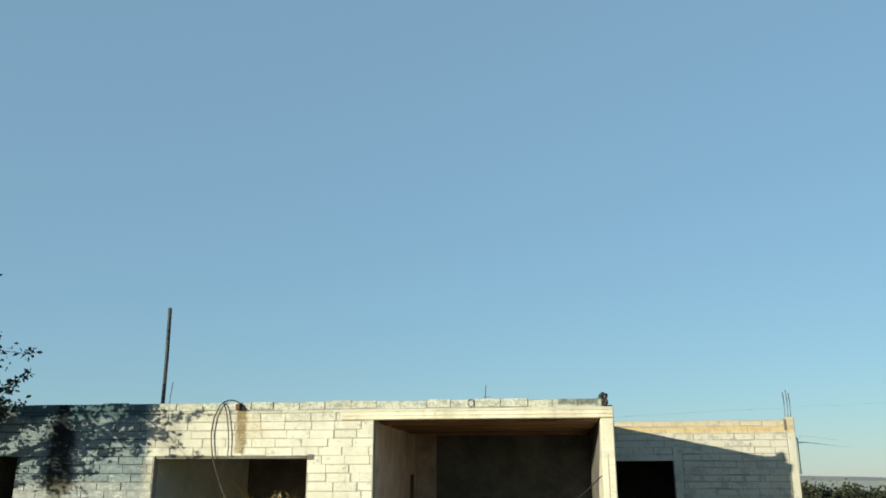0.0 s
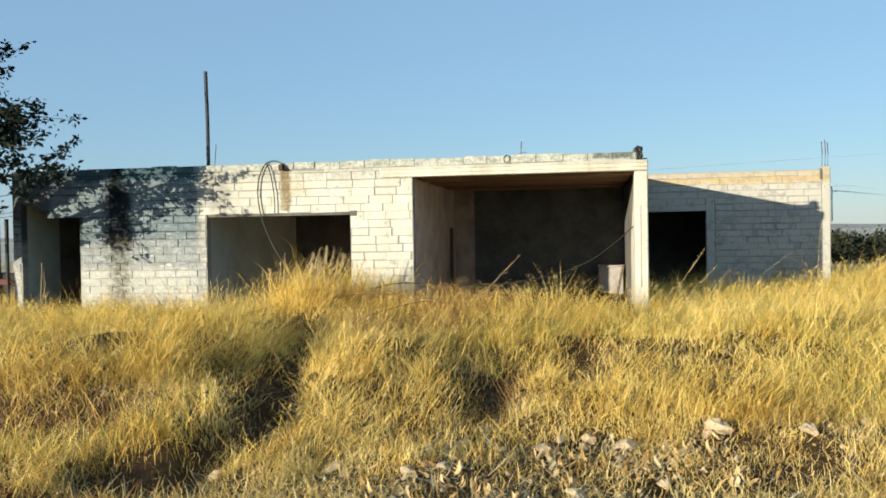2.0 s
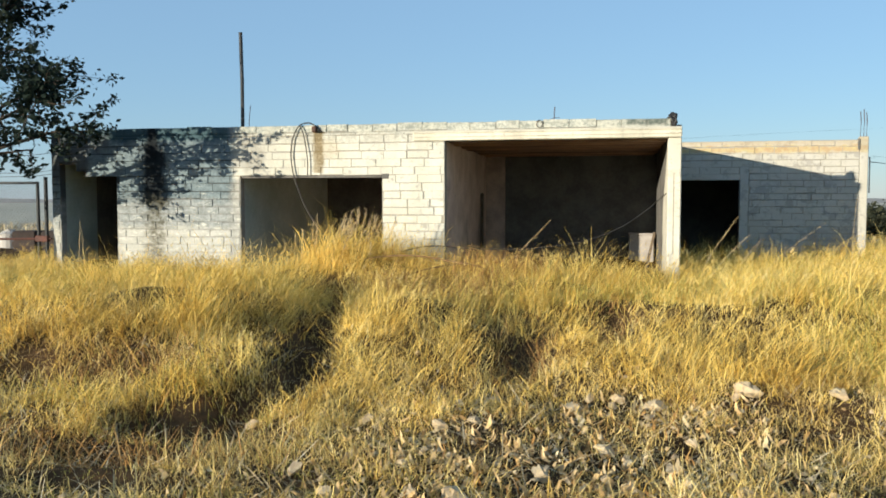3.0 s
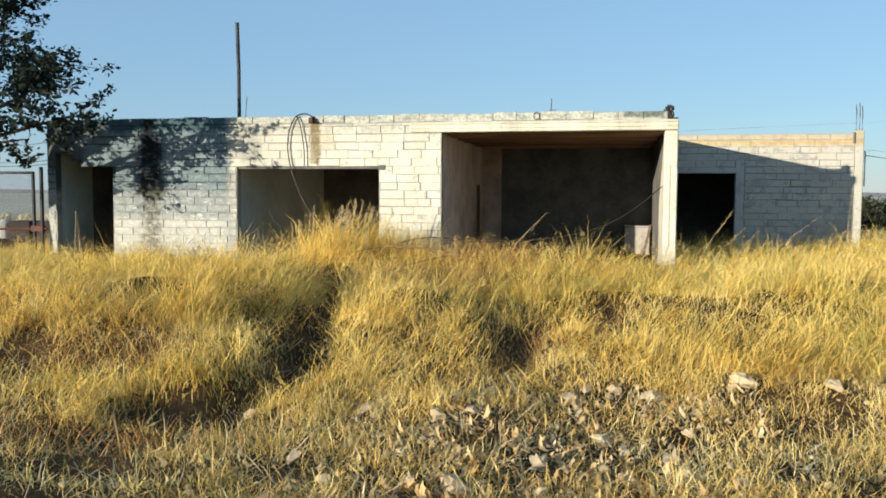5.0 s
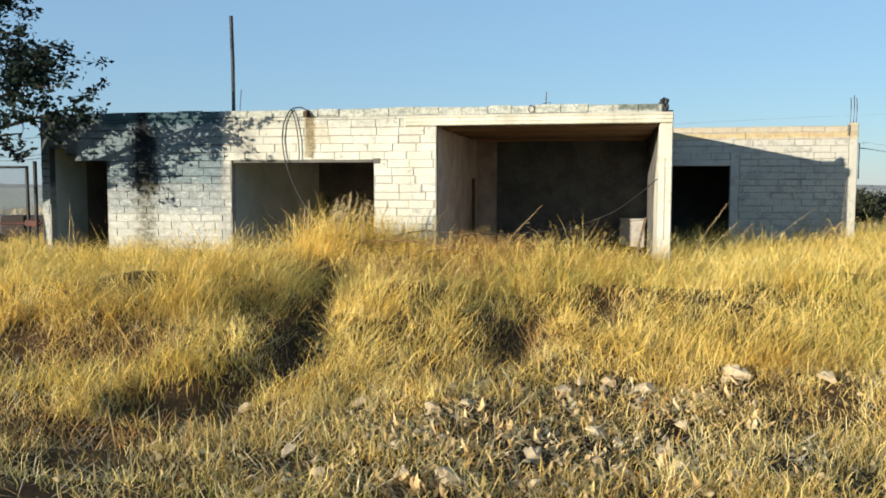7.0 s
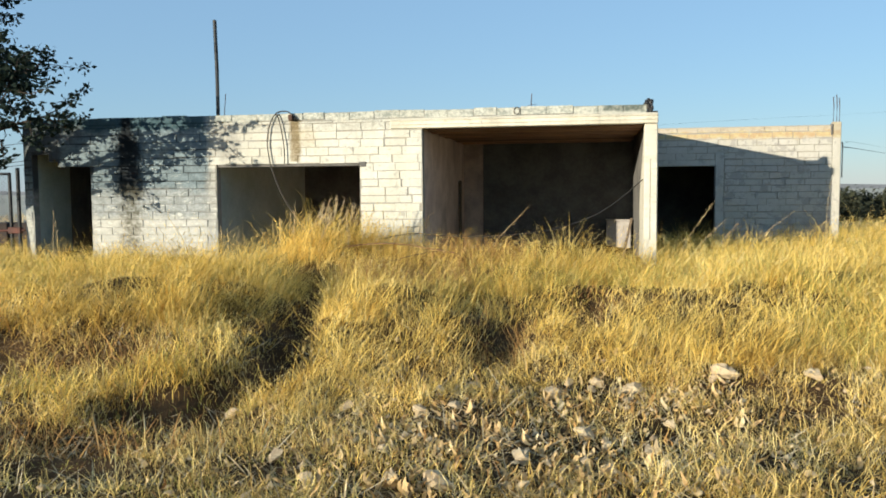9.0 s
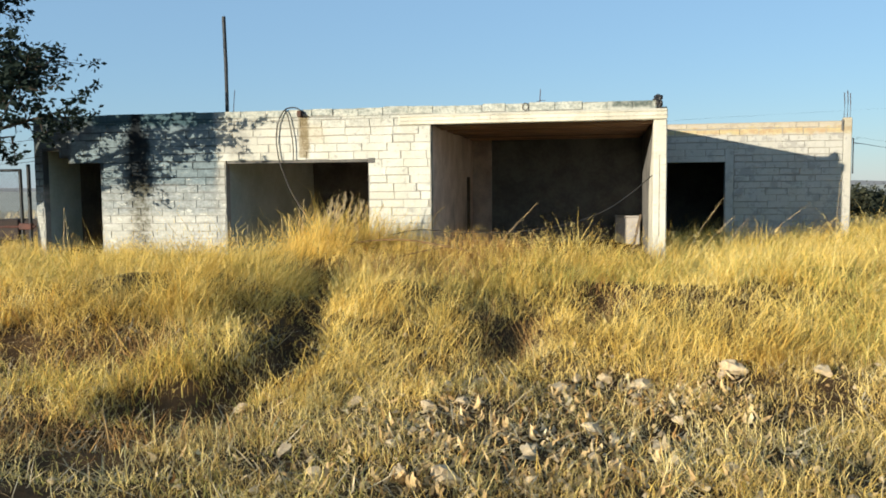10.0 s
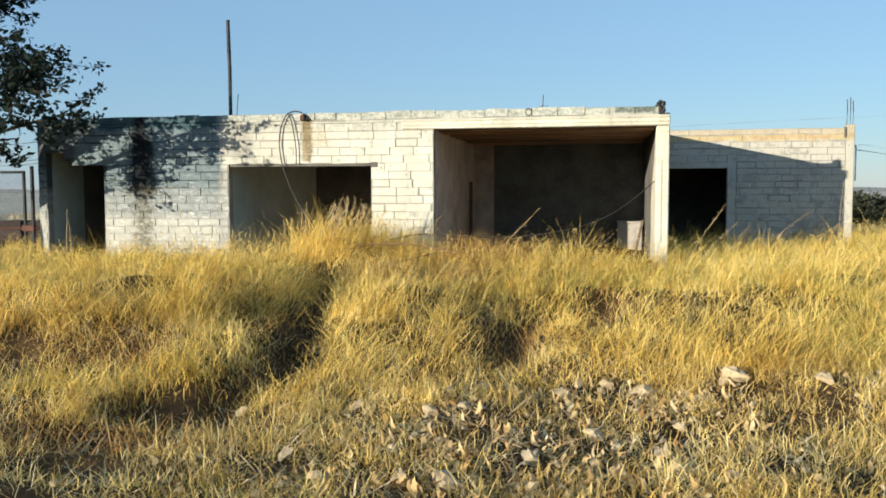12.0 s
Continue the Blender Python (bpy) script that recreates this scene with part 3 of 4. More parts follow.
part("strand", tube(bmesh.new(), smooth_path([(-6.26, -0.055, 2.87), (-6.20, -0.055, 2.75), (-6.15, -0.055, 2.5), (-6.12, -0.055, 2.25), (-6.12, -0.055, 2.02)]), 0.010, 6), M_RUBBER, loop)
tagged(part("drain_spout", boxed(-6.03, -5.95, -0.10, 0.12, 2.74, 2.84, bevel=0.012), M_IRON, None), "rusty roof drain spout above a brown stain", "drain")

rod_thing("sagging_cable", smooth_path([(-0.21, 0.30, 1.70), (-0.55, -0.10, 1.42), (-0.95, -0.45, 1.16), (-1.5, -0.75, 0.97), (-2.3, -0.95, 0.86), (-3.1, -1.05, 0.86), (-3.7, -1.15, 0.90), (-4.15, -1.3, 0.82)]), 0.009, M_RUBBER, "thin dark cable sagging from the pier into the grass", "cable", 6)

panel = thing("storage_box", "stained off-white box standing in the bay", "box", at=(-0.48, 3.95, 0.12))
part("body", boxed(-0.25, 0.24, -0.12, 0.3, 0, 0.78, bevel=0.012), M_PANEL, panel)
part("lid", boxed(-0.265, 0.255, -0.14, 0.31, 0.781, 0.815, bevel=0.01), M_PANEL, panel, "pale lid")
lean = thing("leaning_board", "dark narrow board leaning beside the pier", "board", at=(-0.42, 1.2, 0.1))
part("board", tube(bmesh.new(), [(-0.12, 0, 0), (0.08, 0.02, 0.95)], 0.03, 4), M_WOOD, lean)

# ---------------------------------------------------------------- fence
fence = thing("wire_fence", "chain-link gate in a dark pipe frame with wires above", "fence")
FY = 0.6
part("gate_post", tube(bmesh.new(), [(-11.87, FY, -0.1), (-11.88, FY, 1.95)], 0.032, 10), M_DARKPIPE, fence, "dark gate post with red base")
part("fence_post", tube(bmesh.new(), [(-11.70, FY, -0.1), (-11.70, FY, 2.04)], 0.036, 10), M_DARKPIPE, fence)
part("top_rail", tube(bmesh.new(), [(-11.88, FY, 1.93), (-15.8, FY - 0.2, 1.93)], 0.026, 10), M_DARKPIPE, fence)
part("low_rail", tube(bmesh.new(), [(-11.6, FY, 0.86), (-15.8, FY - 0.2, 0.80)], 0.022, 8), M_RED, fence, "red-primed lower rail")
part("hinge", boxed(-11.93, -11.66, FY - 0.05, FY + 0.05, 0.80, 0.92, bevel=0.01), M_RED, fence)
for z in (2.10, 2.17, 2.50):
    part("wire", tube(bmesh.new(), smooth_path([(-11.12, FY - 0.3, z), (-12.5, FY, z - 0.05), (-15.8, FY, z + 0.02)], 4), 0.006, 5), M_DARKPIPE, fence)
# wire netting
nv, nf = [], []
for k in range(70):
    for s in (1, -1):
        x0 = -15.8 + k * 0.075
        a, b = (x0, 0.85), (x0 + s * 1.06, 1.91)
        x_low, x_high = -15.8, -11.9
        t0, t1 = 0.0, 1.0
        d = b[0] - a[0]
        for lim, sign in ((x_low, 1), (x_high, -1)):
            t = (lim - a[0]) / d
            if sign * d > 0:
                t0 = max(t0, t)
            else:
                t1 = min(t1, t)
        if t1 - t0 > 0.03:
            i = len(nv)
            p, q = (a[0] + d * t0, a[1] + 1.06 * t0), (a[0] + d * t1, a[1] + 1.06 * t1)
            for (px_, pz_) in (p, q):
                yy = FY + 0.004 * s
                nv += [(px_, yy, pz_), (px_ + 0.005, yy + 0.002, pz_), (px_ + 0.0025, yy - 0.004, pz_)]
            nf += [(i, i + 1, i + 4, i + 3), (i + 1, i + 2, i + 5, i + 4), (i + 2, i, i + 3, i + 5)]
me = bpy.data.meshes.new("netting")
me.from_pydata(nv, [], nf)
me.materials.append(M_IRON)
net = new("netting", me)
net.parent = fence
tagged(net, "thin diamond wire netting")

# ---------------------------------------------------------------- distance
crate = thing("wooden_crate", "dark wooden crate standing behind the wire fence", "crate", at=(-16.35, 6.0, 0))
part("body", boxed(-0.33, 0.33, -0.3, 0.3, 0.0, 0.80, bevel=0.02), M_FARDARK, crate)
for k in range(3):
    part("slat", boxed(-0.345, 0.345, -0.325, -0.301, 0.12 + 0.24 * k, 0.28 + 0.24 * k, bevel=0.008), M_FARDARK, crate)
copy_thing(crate, pose(-15.55, 6.1, 0, 0, 0, 4))
tank = thing("white_tank", "small white water tank behind the wire fence", "tank", at=(-17.15, 6.2, 0))
part("body", tube(bmesh.new(), [(0, 0, 0), (0, 0, 0.7), (0, 0, 0.78)], [0.3, 0.3, 0.18], 18), M_FARWALL, tank)
part("lid", tube(bmesh.new(), [(0, 0, 0.781), (0, 0, 0.82)], 0.13, 14), M_FARWALL, tank)

for name, r, pts in (
        ("thin", 0.0022, [(-1.2, 4.5, 2.76), (10.66, 25, 4.73), (95, 185, 19)]),
        ("thin", 0.0028, [(3.90, DEPTH + 0.05, 2.44), (10.7, 25, 3.35), (60, 170, 9)]),
        ("thick", 0.009, [(3.90, DEPTH + 0.05, 2.36), (10.7, 25, 3.10), (60, 170, 8)])):
    rod_thing("overhead_line", smooth_path(pts, 8), r, M_RUBBER, f"{name} dark overhead power line leading away from the annex", "power line", 6)


# ---------------------------------------------------------------- grass
def strips(name, rootx, rooty, length, width, heading, tilt, bend, material, label, category="grass", lift=0.0, crinkle=0.0):
    """Tapering blades that bow over: tilt at the root and bend along the blade, in radians; seven triangles each."""
    n = len(rootx)
    turn = heading + math.pi / 2 + np.random.normal(0, 1.2, n)
    sx, sy = np.cos(turn) * width / 2, np.sin(turn) * width / 2
    verts = np.empty((n, 9, 3))
    cx, cy, cz = np.array(rootx), np.array(rooty), ground_z(rootx, rooty) - 0.02 + lift
    wide = (0.7, 1.0, 0.9, 0.55)
    way = np.array(heading, float)
    for lv in range(5):
        if lv < 4:
            verts[:, 2 * lv] = np.stack([cx - sx * wide[lv], cy - sy * wide[lv], cz], -1)
            verts[:, 2 * lv + 1] = np.stack([cx + sx * wide[lv], cy + sy * wide[lv], cz], -1)
        else:
            verts[:, 8] = np.stack([cx, cy, cz], -1)
        a = tilt + bend * ((lv + 0.5) / 4) ** 1.4
        if crinkle:
            way = way + np.random.normal(0, crinkle, n)
            a = a + np.random.normal(0, crinkle * 0.45, n)
        cx, cy, cz = cx + np.cos(way) * np.sin(a) * length / 4, cy + np.sin(way) * np.sin(a) * length / 4, cz + np.cos(a) * length / 4
    tri = np.array([(0, 1, 3), (0, 3, 2), (2, 3, 5), (2, 5, 4), (4, 5, 7), (4, 7, 6), (6, 7, 8)])
    faces = (np.arange(n)[:, None, None] * 9 + tri[None]).reshape(-1)
    me = bpy.data.meshes.new(name)
    me.vertices.add(n * 9)
    me.vertices.foreach_set("co", verts.reshape(-1))
    me.loops.add(len(faces))
    me.loops.foreach_set("vertex_index", faces.astype(np.int32))
    me.polygons.add(len(faces) // 3)
    me.polygons.foreach_set("loop_start", np.arange(0, len(faces), 3, dtype=np.int32))
    me.update(calc_edges=True)
    me.materials.append(material)
    return tagged(new(name, me), label, category, kind="stuff")


def debris(x, y):
    """Where pale rubble and husks cover the soil."""
    return hill(x, y, -1.35, -8.75, 1.10, 1.0) + 0.7 * hill(x, y, -0.7, -7.4, 0.7, 0.4)


def tallness(x, y):
    """How tall the grass stands at a place, in metres."""
    start = -8.9 + 1.1 * step(x, -3.9, -2.6) + 0.35 * step(x, -1.2, 0.6) + 0.5 * (wave(x, y, 0.8, 12) - 0.5)
    h = 0.15 + 0.35 * step(y, start, start + 1.2) * (0.40 + 1.15 * wave(x, y, 0.7, 11))
    h = h + 0.20 * hill(x, y, -4.9, -1.8, 0.6, 0.7)
    h = h + 0.08 * hill(x, y, -1.3, -1.3, 1.3, 0.8)
    keep = np.clip(rut(x, y) / (0.33 - 0.15 * step(y, -6.8, -5.5)), 0, 1) ** 2
    keep = keep * (0.55 + 0.45 * step(wave(x, y, 0.45, 61) * 0.6 + wave(x, y, 1.0, 62) * 0.4, 0.32, 0.52))
    keep = np.where(y > -3.4, np.maximum(keep, step(y, -3.4, -2.2)), keep)
    for cx, cy, rx, ry in HOLLOWS_AND_SHADE:
        keep = keep * (1 - 0.95 * hill(x, y, cx, cy, rx * 1.15, ry * 1.15))
    return h * (0.12 + 0.88 * keep) * (0.78 + 0.22 * step(x, -9.0, -6.2)), keep


# the large pale stones: place and size
STONES = [(-2.66, -7.85, 1.0), (-1.23, -7.33, 1.3), (-0.66, -7.20, 1.3), (-0.01, -7.04, 1.35), (0.60, -7.16, 1.2), (-3.57, -7.76, 0.9), (-1.14, -7.08, 0.9),
          (-0.93, -7.07, 0.9), (-1.01, -8.20, 1.0), (-1.74, -9.26, 1.2), (-1.99, -9.22, 0.8), (-0.10, -7.10, 0.7), (-2.75, -8.95, 1.1), (-1.35, -8.75, 0.9)]


def cleared(x, y):
    """1 on and just before a large stone, where no tall grass stands."""
    out = np.zeros(np.shape(x))
    for sx_, sy_, s_ in STONES:
        out = np.maximum(out, hill(x, y, sx_, sy_ - 0.18, 0.11 * s_, 0.24))
    return out


def in_house(x, y):
    return ((x > -11.15) & (x < 0.03) & (y > -0.12) & (y < 4.6)) | ((x > -0.2) & (x < 3.9) & (y > 4.25))


def sown(tufts, per, spread, x_range, y_range):
    """Tufts of blades: roots, the way outward from the tuft's middle, and three numbers of each tuft's own."""
    tx, ty = np.random.uniform(*x_range, tufts), np.random.uniform(*y_range, tufts)
    # the field in front of the house, as a fan
    ok = (np.abs(np.arctan2(tx + 0.96, ty + 13.34) + 0.19) < 0.66) & ~in_house(tx, ty)
    tx, ty = tx[ok], ty[ok]
    n = len(tx)
    dx, dy = np.random.normal(0, spread, n * per), np.random.normal(0, spread, n * per)
    x, y = np.repeat(tx, per) + dx, np.repeat(ty, per) + dy
    tuft = np.repeat(np.random.uniform(0, 1, (n, 3)), per, 0)
    ok = ~in_house(x, y)
    return x[ok], y[ok], np.arctan2(dy, dx)[ok], tuft[ok]


# tall golden grass: bowing leaves, then thin stems
def tall(name, tufts, per, spread, wide, low, high, bend, label):
    x, y, out, tuft = sown(tufts, per, spread, (-13.5, 8.5), (-9.4, 9.0))
    h, keep = tallness(x, y)
    ok = (np.random.uniform(0, 1, len(x)) < keep ** 1.2 * (1 - np.clip(debris(x, y), 0, 1)) * (1 - cleared(x, y)) * (0.22 + 0.78 * step(wave(x, y, 0.27, 77), 0.28, 0.55))) & (h > 0.12)
    x, y, out, tuft, h = x[ok], y[ok], out[ok], tuft[ok], h[ok]
    n = len(x)
    h = h * (0.70 + 0.62 * tuft[:, 0]) * np.random.uniform(low, high, n)
    wind = (wave(x, y, 1.4, 21) - 0.5) * 3.0 - 0.2 + (tuft[:, 1] - 0.5) * 1.8
    pull = 0.5 + 0.8 * tuft[:, 2]
    head = np.arctan2(np.sin(out) + pull * np.sin(wind), np.cos(out) + pull * np.cos(wind)) + np.random.normal(0, 0.35, n)
    strips(name, x, y, h * 1.27, np.random.uniform(*wide, n), head, np.abs(np.random.normal(0.16, 0.20, n)) + 0.55 * wave(x, y, 0.7, 23),
           np.random.uniform(0.2, 1.0, n) * bend * (0.5 + tuft[:, 2]), M_GRASS, label, crinkle=0.42)


tall("tall_dry_grass", 25000, 21, 0.075, (0.0028, 0.0068), 0.30, 1.0, 2.9, "tall golden dry grass bowing in tufts over the field")
tall("grass_stems", 7000, 5, 0.06, (0.003, 0.006), 0.75, 1.02, 1.3, "thin pale stems standing out of the dry grass")

# loose feathery seed heads on the tops of the tall grass
x, y, out, tuft = sown(9000, 6, 0.04, (-13.5, 8.5), (-7.6, 9.0))
h, keep = tallness(x, y)
ok = (np.random.uniform(0, 1, len(x)) < keep ** 1.2) & (h > 0.25)
x, y, out, tuft, h = x[ok], y[ok], out[ok], tuft[ok], h[ok]
n = len(x)
strips("seed_heads", x, y, np.random.uniform(0.04, 0.10, n), np.random.uniform(0.004, 0.008, n), (wave(x, y, 1.4, 21) - 0.5) * 3.0 - 0.2 + np.random.normal(0, 0.7, n),
       np.random.uniform(0.2, 1.2, n), np.random.uniform(0.2, 1.2, n), M_SEED, "pale feathery seed heads over the dry grass", lift=h * (0.55 + 0.45 * tuft[:, 0]) * np.random.uniform(0.75, 1.0, n), crinkle=0.3)

# short trodden grass in front
x, y, out, tuft = sown(18500, 13, 0.055, (-8.0, 4.5), (-10.4, -4.6))
h, keep = tallness(x, y)
bare = np.clip(debris(x, y), 0, 1)
ok = np.random.uniform(0, 1, len(x)) < np.clip(1.15 - 0.25 * (y + 8), 0.2, 1) * (0.25 + 0.75 * keep) * step(wave(x, y, 0.45, 31) + 0.3 - 0.22 * (1 - step(x, -4.2, -2.8)), 0.20, 0.62) * (1 - 0.6 * bare) * (1 - 0.9 * cleared(x, y)) * (0.3 + 0.7 * step(wave(x, y, 0.22, 78), 0.3, 0.55))
x, y, out, tuft = x[ok], y[ok], out[ok], tuft[ok]
n = len(x)
strips("short_dry_grass", x, y, np.random.uniform(0.06, 0.22, n) * (0.5 + 1.0 * tuft[:, 0]), np.random.uniform(0.0022, 0.0055, n), out + np.random.normal(0, 0.6, n), np.random.uniform(0.0, 0.9, n), np.random.uniform(0.2, 2.4, n), M_GRASS_SHORT, "short trodden dry grass in front of the tall grass", crinkle=0.55)

# greener grass low in front and to the far side
x, y, out, tuft = sown(11000, 12, 0.06, (-10.0, 7.5), (-10.4, 6.0))
where = step(wave(x, y, 1.3, 41), 0.45, 0.75) * np.where(y < -7.4, 0.8, 0.5 + 0.5 * step(x, -0.5, 2)) * (1 - 0.6 * np.clip(debris(x, y), 0, 1))
ok = np.random.uniform(0, 1, len(x)) < where
x, y, out, tuft = x[ok], y[ok], out[ok], tuft[ok]
n = len(x)
h0, keep = tallness(x, y)
strips("greenish_grass", x, y, np.minimum(h0 * 1.1, np.random.uniform(0.10, 0.6, n)) * (0.5 + 0.6 * tuft[:, 0]), np.random.uniform(0.003, 0.006, n), out + np.random.normal(0, 0.5, n), np.random.uniform(0, 0.5, n), np.random.uniform(0.2, 1.9, n), M_GREEN, "greenish grass tufts among the dry grass", crinkle=0.45)

# flattened straw and husks on the soil
n = 7500
x, y = np.random.uniform(-7.5, 4.0, n), np.random.uniform(-10.4, -4.5, n)
ok = np.random.uniform(0, 1, n) > step(y, -7.4, -5.6)
x, y = x[ok], y[ok]
n = len(x)
strips("fallen_straw", x, y, np.random.uniform(0.08, 0.32, n), np.random.uniform(0.004, 0.010, n), np.random.uniform(0, 6.28, n), np.random.uniform(0.9, 1.5, n), np.random.uniform(-0.2, 0.6, n), M_STRAW, "bleached straw lying on the trodden soil", lift=0.03)
n = 12000
x, y = np.random.uniform(-4.2, 1.2, n), np.random.uniform(-10.3, -6.2, n)
ok = np.random.uniform(0, 1, n) < debris(x, y) * (0.25 + 0.75 * step(wave(x, y, 0.3, 71), 0.35, 0.6))
x, y = x[ok], y[ok]
n = len(x)
strips("husk_litter", x, y, np.random.uniform(0.04, 0.13, n), np.random.uniform(0.012, 0.038, n), np.random.uniform(0, 6.28, n), np.random.uniform(0.5, 1.45, n), np.random.uniform(-0.6, 1.4, n), M_HUSK, "pale curled husks scattered over the trodden soil", "litter", lift=0.03, crinkle=0.8)
n = 5000
x, y = np.random.uniform(-4.2, 1.2, n), np.random.uniform(-10.3, -6.2, n)
ok = np.random.uniform(0, 1, n) < debris(x, y)
x, y = x[ok], y[ok]
n = len(x)
strips("dry_leaf_litter", x, y, np.random.uniform(0.05, 0.13, n), np.random.uniform(0.008, 0.030, n), np.random.uniform(0, 6.28, n), np.random.uniform(0.5, 1.5, n), np.random.uniform(-0.4, 1.4, n), M_BROWN, "brown crumpled leaves and stalks among the husks", "litter", lift=0.02, crinkle=0.5)
n = 2600
x, y = np.random.normal(-3.15, 0.50, n), np.random.normal(-3.55, 0.38, n)
strips("dead_brush", x, y, np.random.uniform(0.25, 0.60, n), np.random.uniform(0.004, 0.009, n), np.random.uniform(0, 6.28, n), np.random.uniform(0.2, 1.1, n), np.random.uniform(0, 1.3, n), M_BROWN, "brown dead brush tangled in the grass", "brush", crinkle=0.5)
n = 1500
x, y = np.random.normal(-2.75, 0.55, n), np.random.normal(-1.7, 0.30, n)
strips("dead_brush", x, y, np.random.uniform(0.25, 0.58, n), np.random.uniform(0.004, 0.008, n), np.random.uniform(0, 6.28, n), np.random.uniform(0.0, 0.8, n), np.random.uniform(0, 1.3, n), M_BROWN, "brown dead brush standing before the open bay", "brush", crinkle=0.5)
for bx, by, rx, ry, n in ((-4.95, -7.3, 0.5, 0.35, 420), (-4.2, -8.75, 0.8, 0.2, 420), (-1.75, -6.0, 0.25, 0.6, 260), (-1.0, -4.7, 0.2, 0.6, 260)):
    x, y = np.random.normal(bx, rx * 0.7, n), np.random.normal(by, ry * 0.7, n)
    strips("dead_brush", x, y, np.random.uniform(0.12, 0.36, n), np.random.uniform(0.004, 0.009, n), np.random.uniform(0, 6.28, n), np.random.uniform(0.3, 1.2, n), np.random.uniform(0, 1.3, n), M_BROWN, "brown dead stems in a hollow of the grass", "brush")
# the field goes on round about
n = 40000
x, y = np.random.uniform(-17, 15, n), np.random.uniform(-25, 9, n)
ok = ((y < -13.5) | (np.abs(np.arctan2(x + 0.96, y + 13.34) + 0.19) > 0.70)) & ~in_house(x, y) & (np.hypot(x + 0.96, y + 13.34) > 0.8)
x, y = x[ok], y[ok]
n = len(x)
strips("outer_grass", x, y, np.random.uniform(0.08, 0.22, n), np.random.uniform(0.012, 0.024, n), np.random.uniform(0, 6.28, n), np.random.uniform(0, 0.6, n), np.random.uniform(0.2, 1.6, n), M_GRASS_SHORT, "short dry grass of the field round about")
# small broken chips among the husks
n = 700
x, y = np.random.uniform(-4.2, 1.4, n), np.random.uniform(-10.2, -6.2, n)
ok = np.random.uniform(0, 1, n) < 0.15 + debris(x, y)
x, y = x[ok], y[ok]
n = len(x)
corner = np.array([(1, 0, 0), (0, 1, 0), (-1, 0, 0), (0, -1, 0), (0, 0, 0.8), (0, 0, -0.8)])
chip = corner[None] * np.random.uniform(0.35, 1.0, (n, 6, 1)) * np.random.uniform(0.012, 0.042, (n, 1, 1)) * np.random.uniform(0.6, 1.5, (n, 1, 3)) + np.random.normal(0, 0.004, (n, 6, 3))
a = np.random.uniform(0, 6.28, n)[:, None]
cx, cy = chip[..., 0] * np.cos(a) - chip[..., 1] * np.sin(a), chip[..., 0] * np.sin(a) + chip[..., 1] * np.cos(a)
chip = np.stack([cx + x[:, None], cy + y[:, None], chip[..., 2] + (ground_z(x, y) + np.random.uniform(0.0, 0.05, n))[:, None]], -1).reshape(-1, 3)
tri = np.array([(0, 1, 4), (1, 2, 4), (2, 3, 4), (3, 0, 4), (1, 0, 5), (2, 1, 5), (3, 2, 5), (0, 3, 5)])
me = bpy.data.meshes.new("rubble_chips")
me.from_pydata(chip.tolist(), [], (np.arange(n)[:, None, None] * 6 + tri[None]).reshape(-1, 3).tolist())
me.materials.append(M_STONE)
tagged(new("rubble_chips", me), "small tan chips of broken stone on the trodden soil", "rubble", kind="stuff")
# farther field
n = 14000
x, y = np.random.uniform(-40, 45, n), np.random.uniform(9, 60, n)
strips("field_grass", x, y, np.random.uniform(0.2, 0.5, n), np.random.uniform(0.03, 0.06, n), np.random.uniform(0, 6.28, n), np.random.uniform(0, 0.3, n), np.random.uniform(0.2, 1.2, n), M_STRAW, "pale dry grass of the field behind the house")


# ---------------------------------------------------------------- tree and bushes
def leaves(name, centres, spread, per, size, material, parent, rng, flat=0.6):
    c = np.repeat(np.asarray(centres, float), per, 0) + rng.normal(0, 1, (len(centres) * per, 3)) * spread
    n = len(c)
    d = rng.normal(0, 1, (n, 3))
    d[:, 2] *= flat
    d /= np.linalg.norm(d, axis=1, keepdims=True)
    s = np.cross(d, rng.normal(0, 1, (n, 3)))
    s /= np.linalg.norm(s, axis=1, keepdims=True) + 1e-9
    nrm = np.cross(d, s)
    ln = size * rng.uniform(0.6, 1.25, n)[:, None]
    wd = ln * 0.27
    v = np.stack([c, c + d * ln * 0.5 + s * wd + nrm * ln * 0.08, c + d * ln, c + d * ln * 0.5 - s * wd + nrm * ln * 0.08], 1).reshape(-1, 3)
    f = (np.arange(n)[:, None, None] * 4 + np.array([(0, 1, 2), (0, 2, 3)])[None]).reshape(-1, 3)
    me = bpy.data.meshes.new(name)
    me.from_pydata(v.tolist(), [], f.tolist())
    me.materials.append(material)
    ob = new(name, me)
    ob.parent = parent
    return ob


def grow(bm, start, way, length, radius, depth, rng, tips, droop=0.0):
    """A bending limb that forks; the ends are gathered in tips."""
    pts, rad = [Vector(start)], [radius]
    d = Vector(way).normalized()
    seg = 5
    for k in range(seg):
        d = (d + Vector(rng.normal(0, 0.14, 3)) + Vector((0, 0, 0.05 - droop))).normalized()
        pts.append(pts[-1] + d * length / seg)
        rad.append(radius * (1 - 0.5 * (k + 1) / seg))
        if depth <= 1 and k >= 1:
            tips.append(pts[-1])
    tube(bm, pts, rad, 7 if depth > 1 else 5)
    if depth > 0:
        for k in range(4 if depth > 1 else 3):
            at = pts[2 + k % 4]
            side = Vector(rng.normal(0, 1, 3))
            side = (side - side.dot(d) * d).normalized()
            grow(bm, at, d * 0.65 + side * 0.8, length * rng.uniform(0.55, 0.75), radius * 0.5, depth - 1, rng, tips, droop + 0.01)


rng = np.random.default_rng(7)
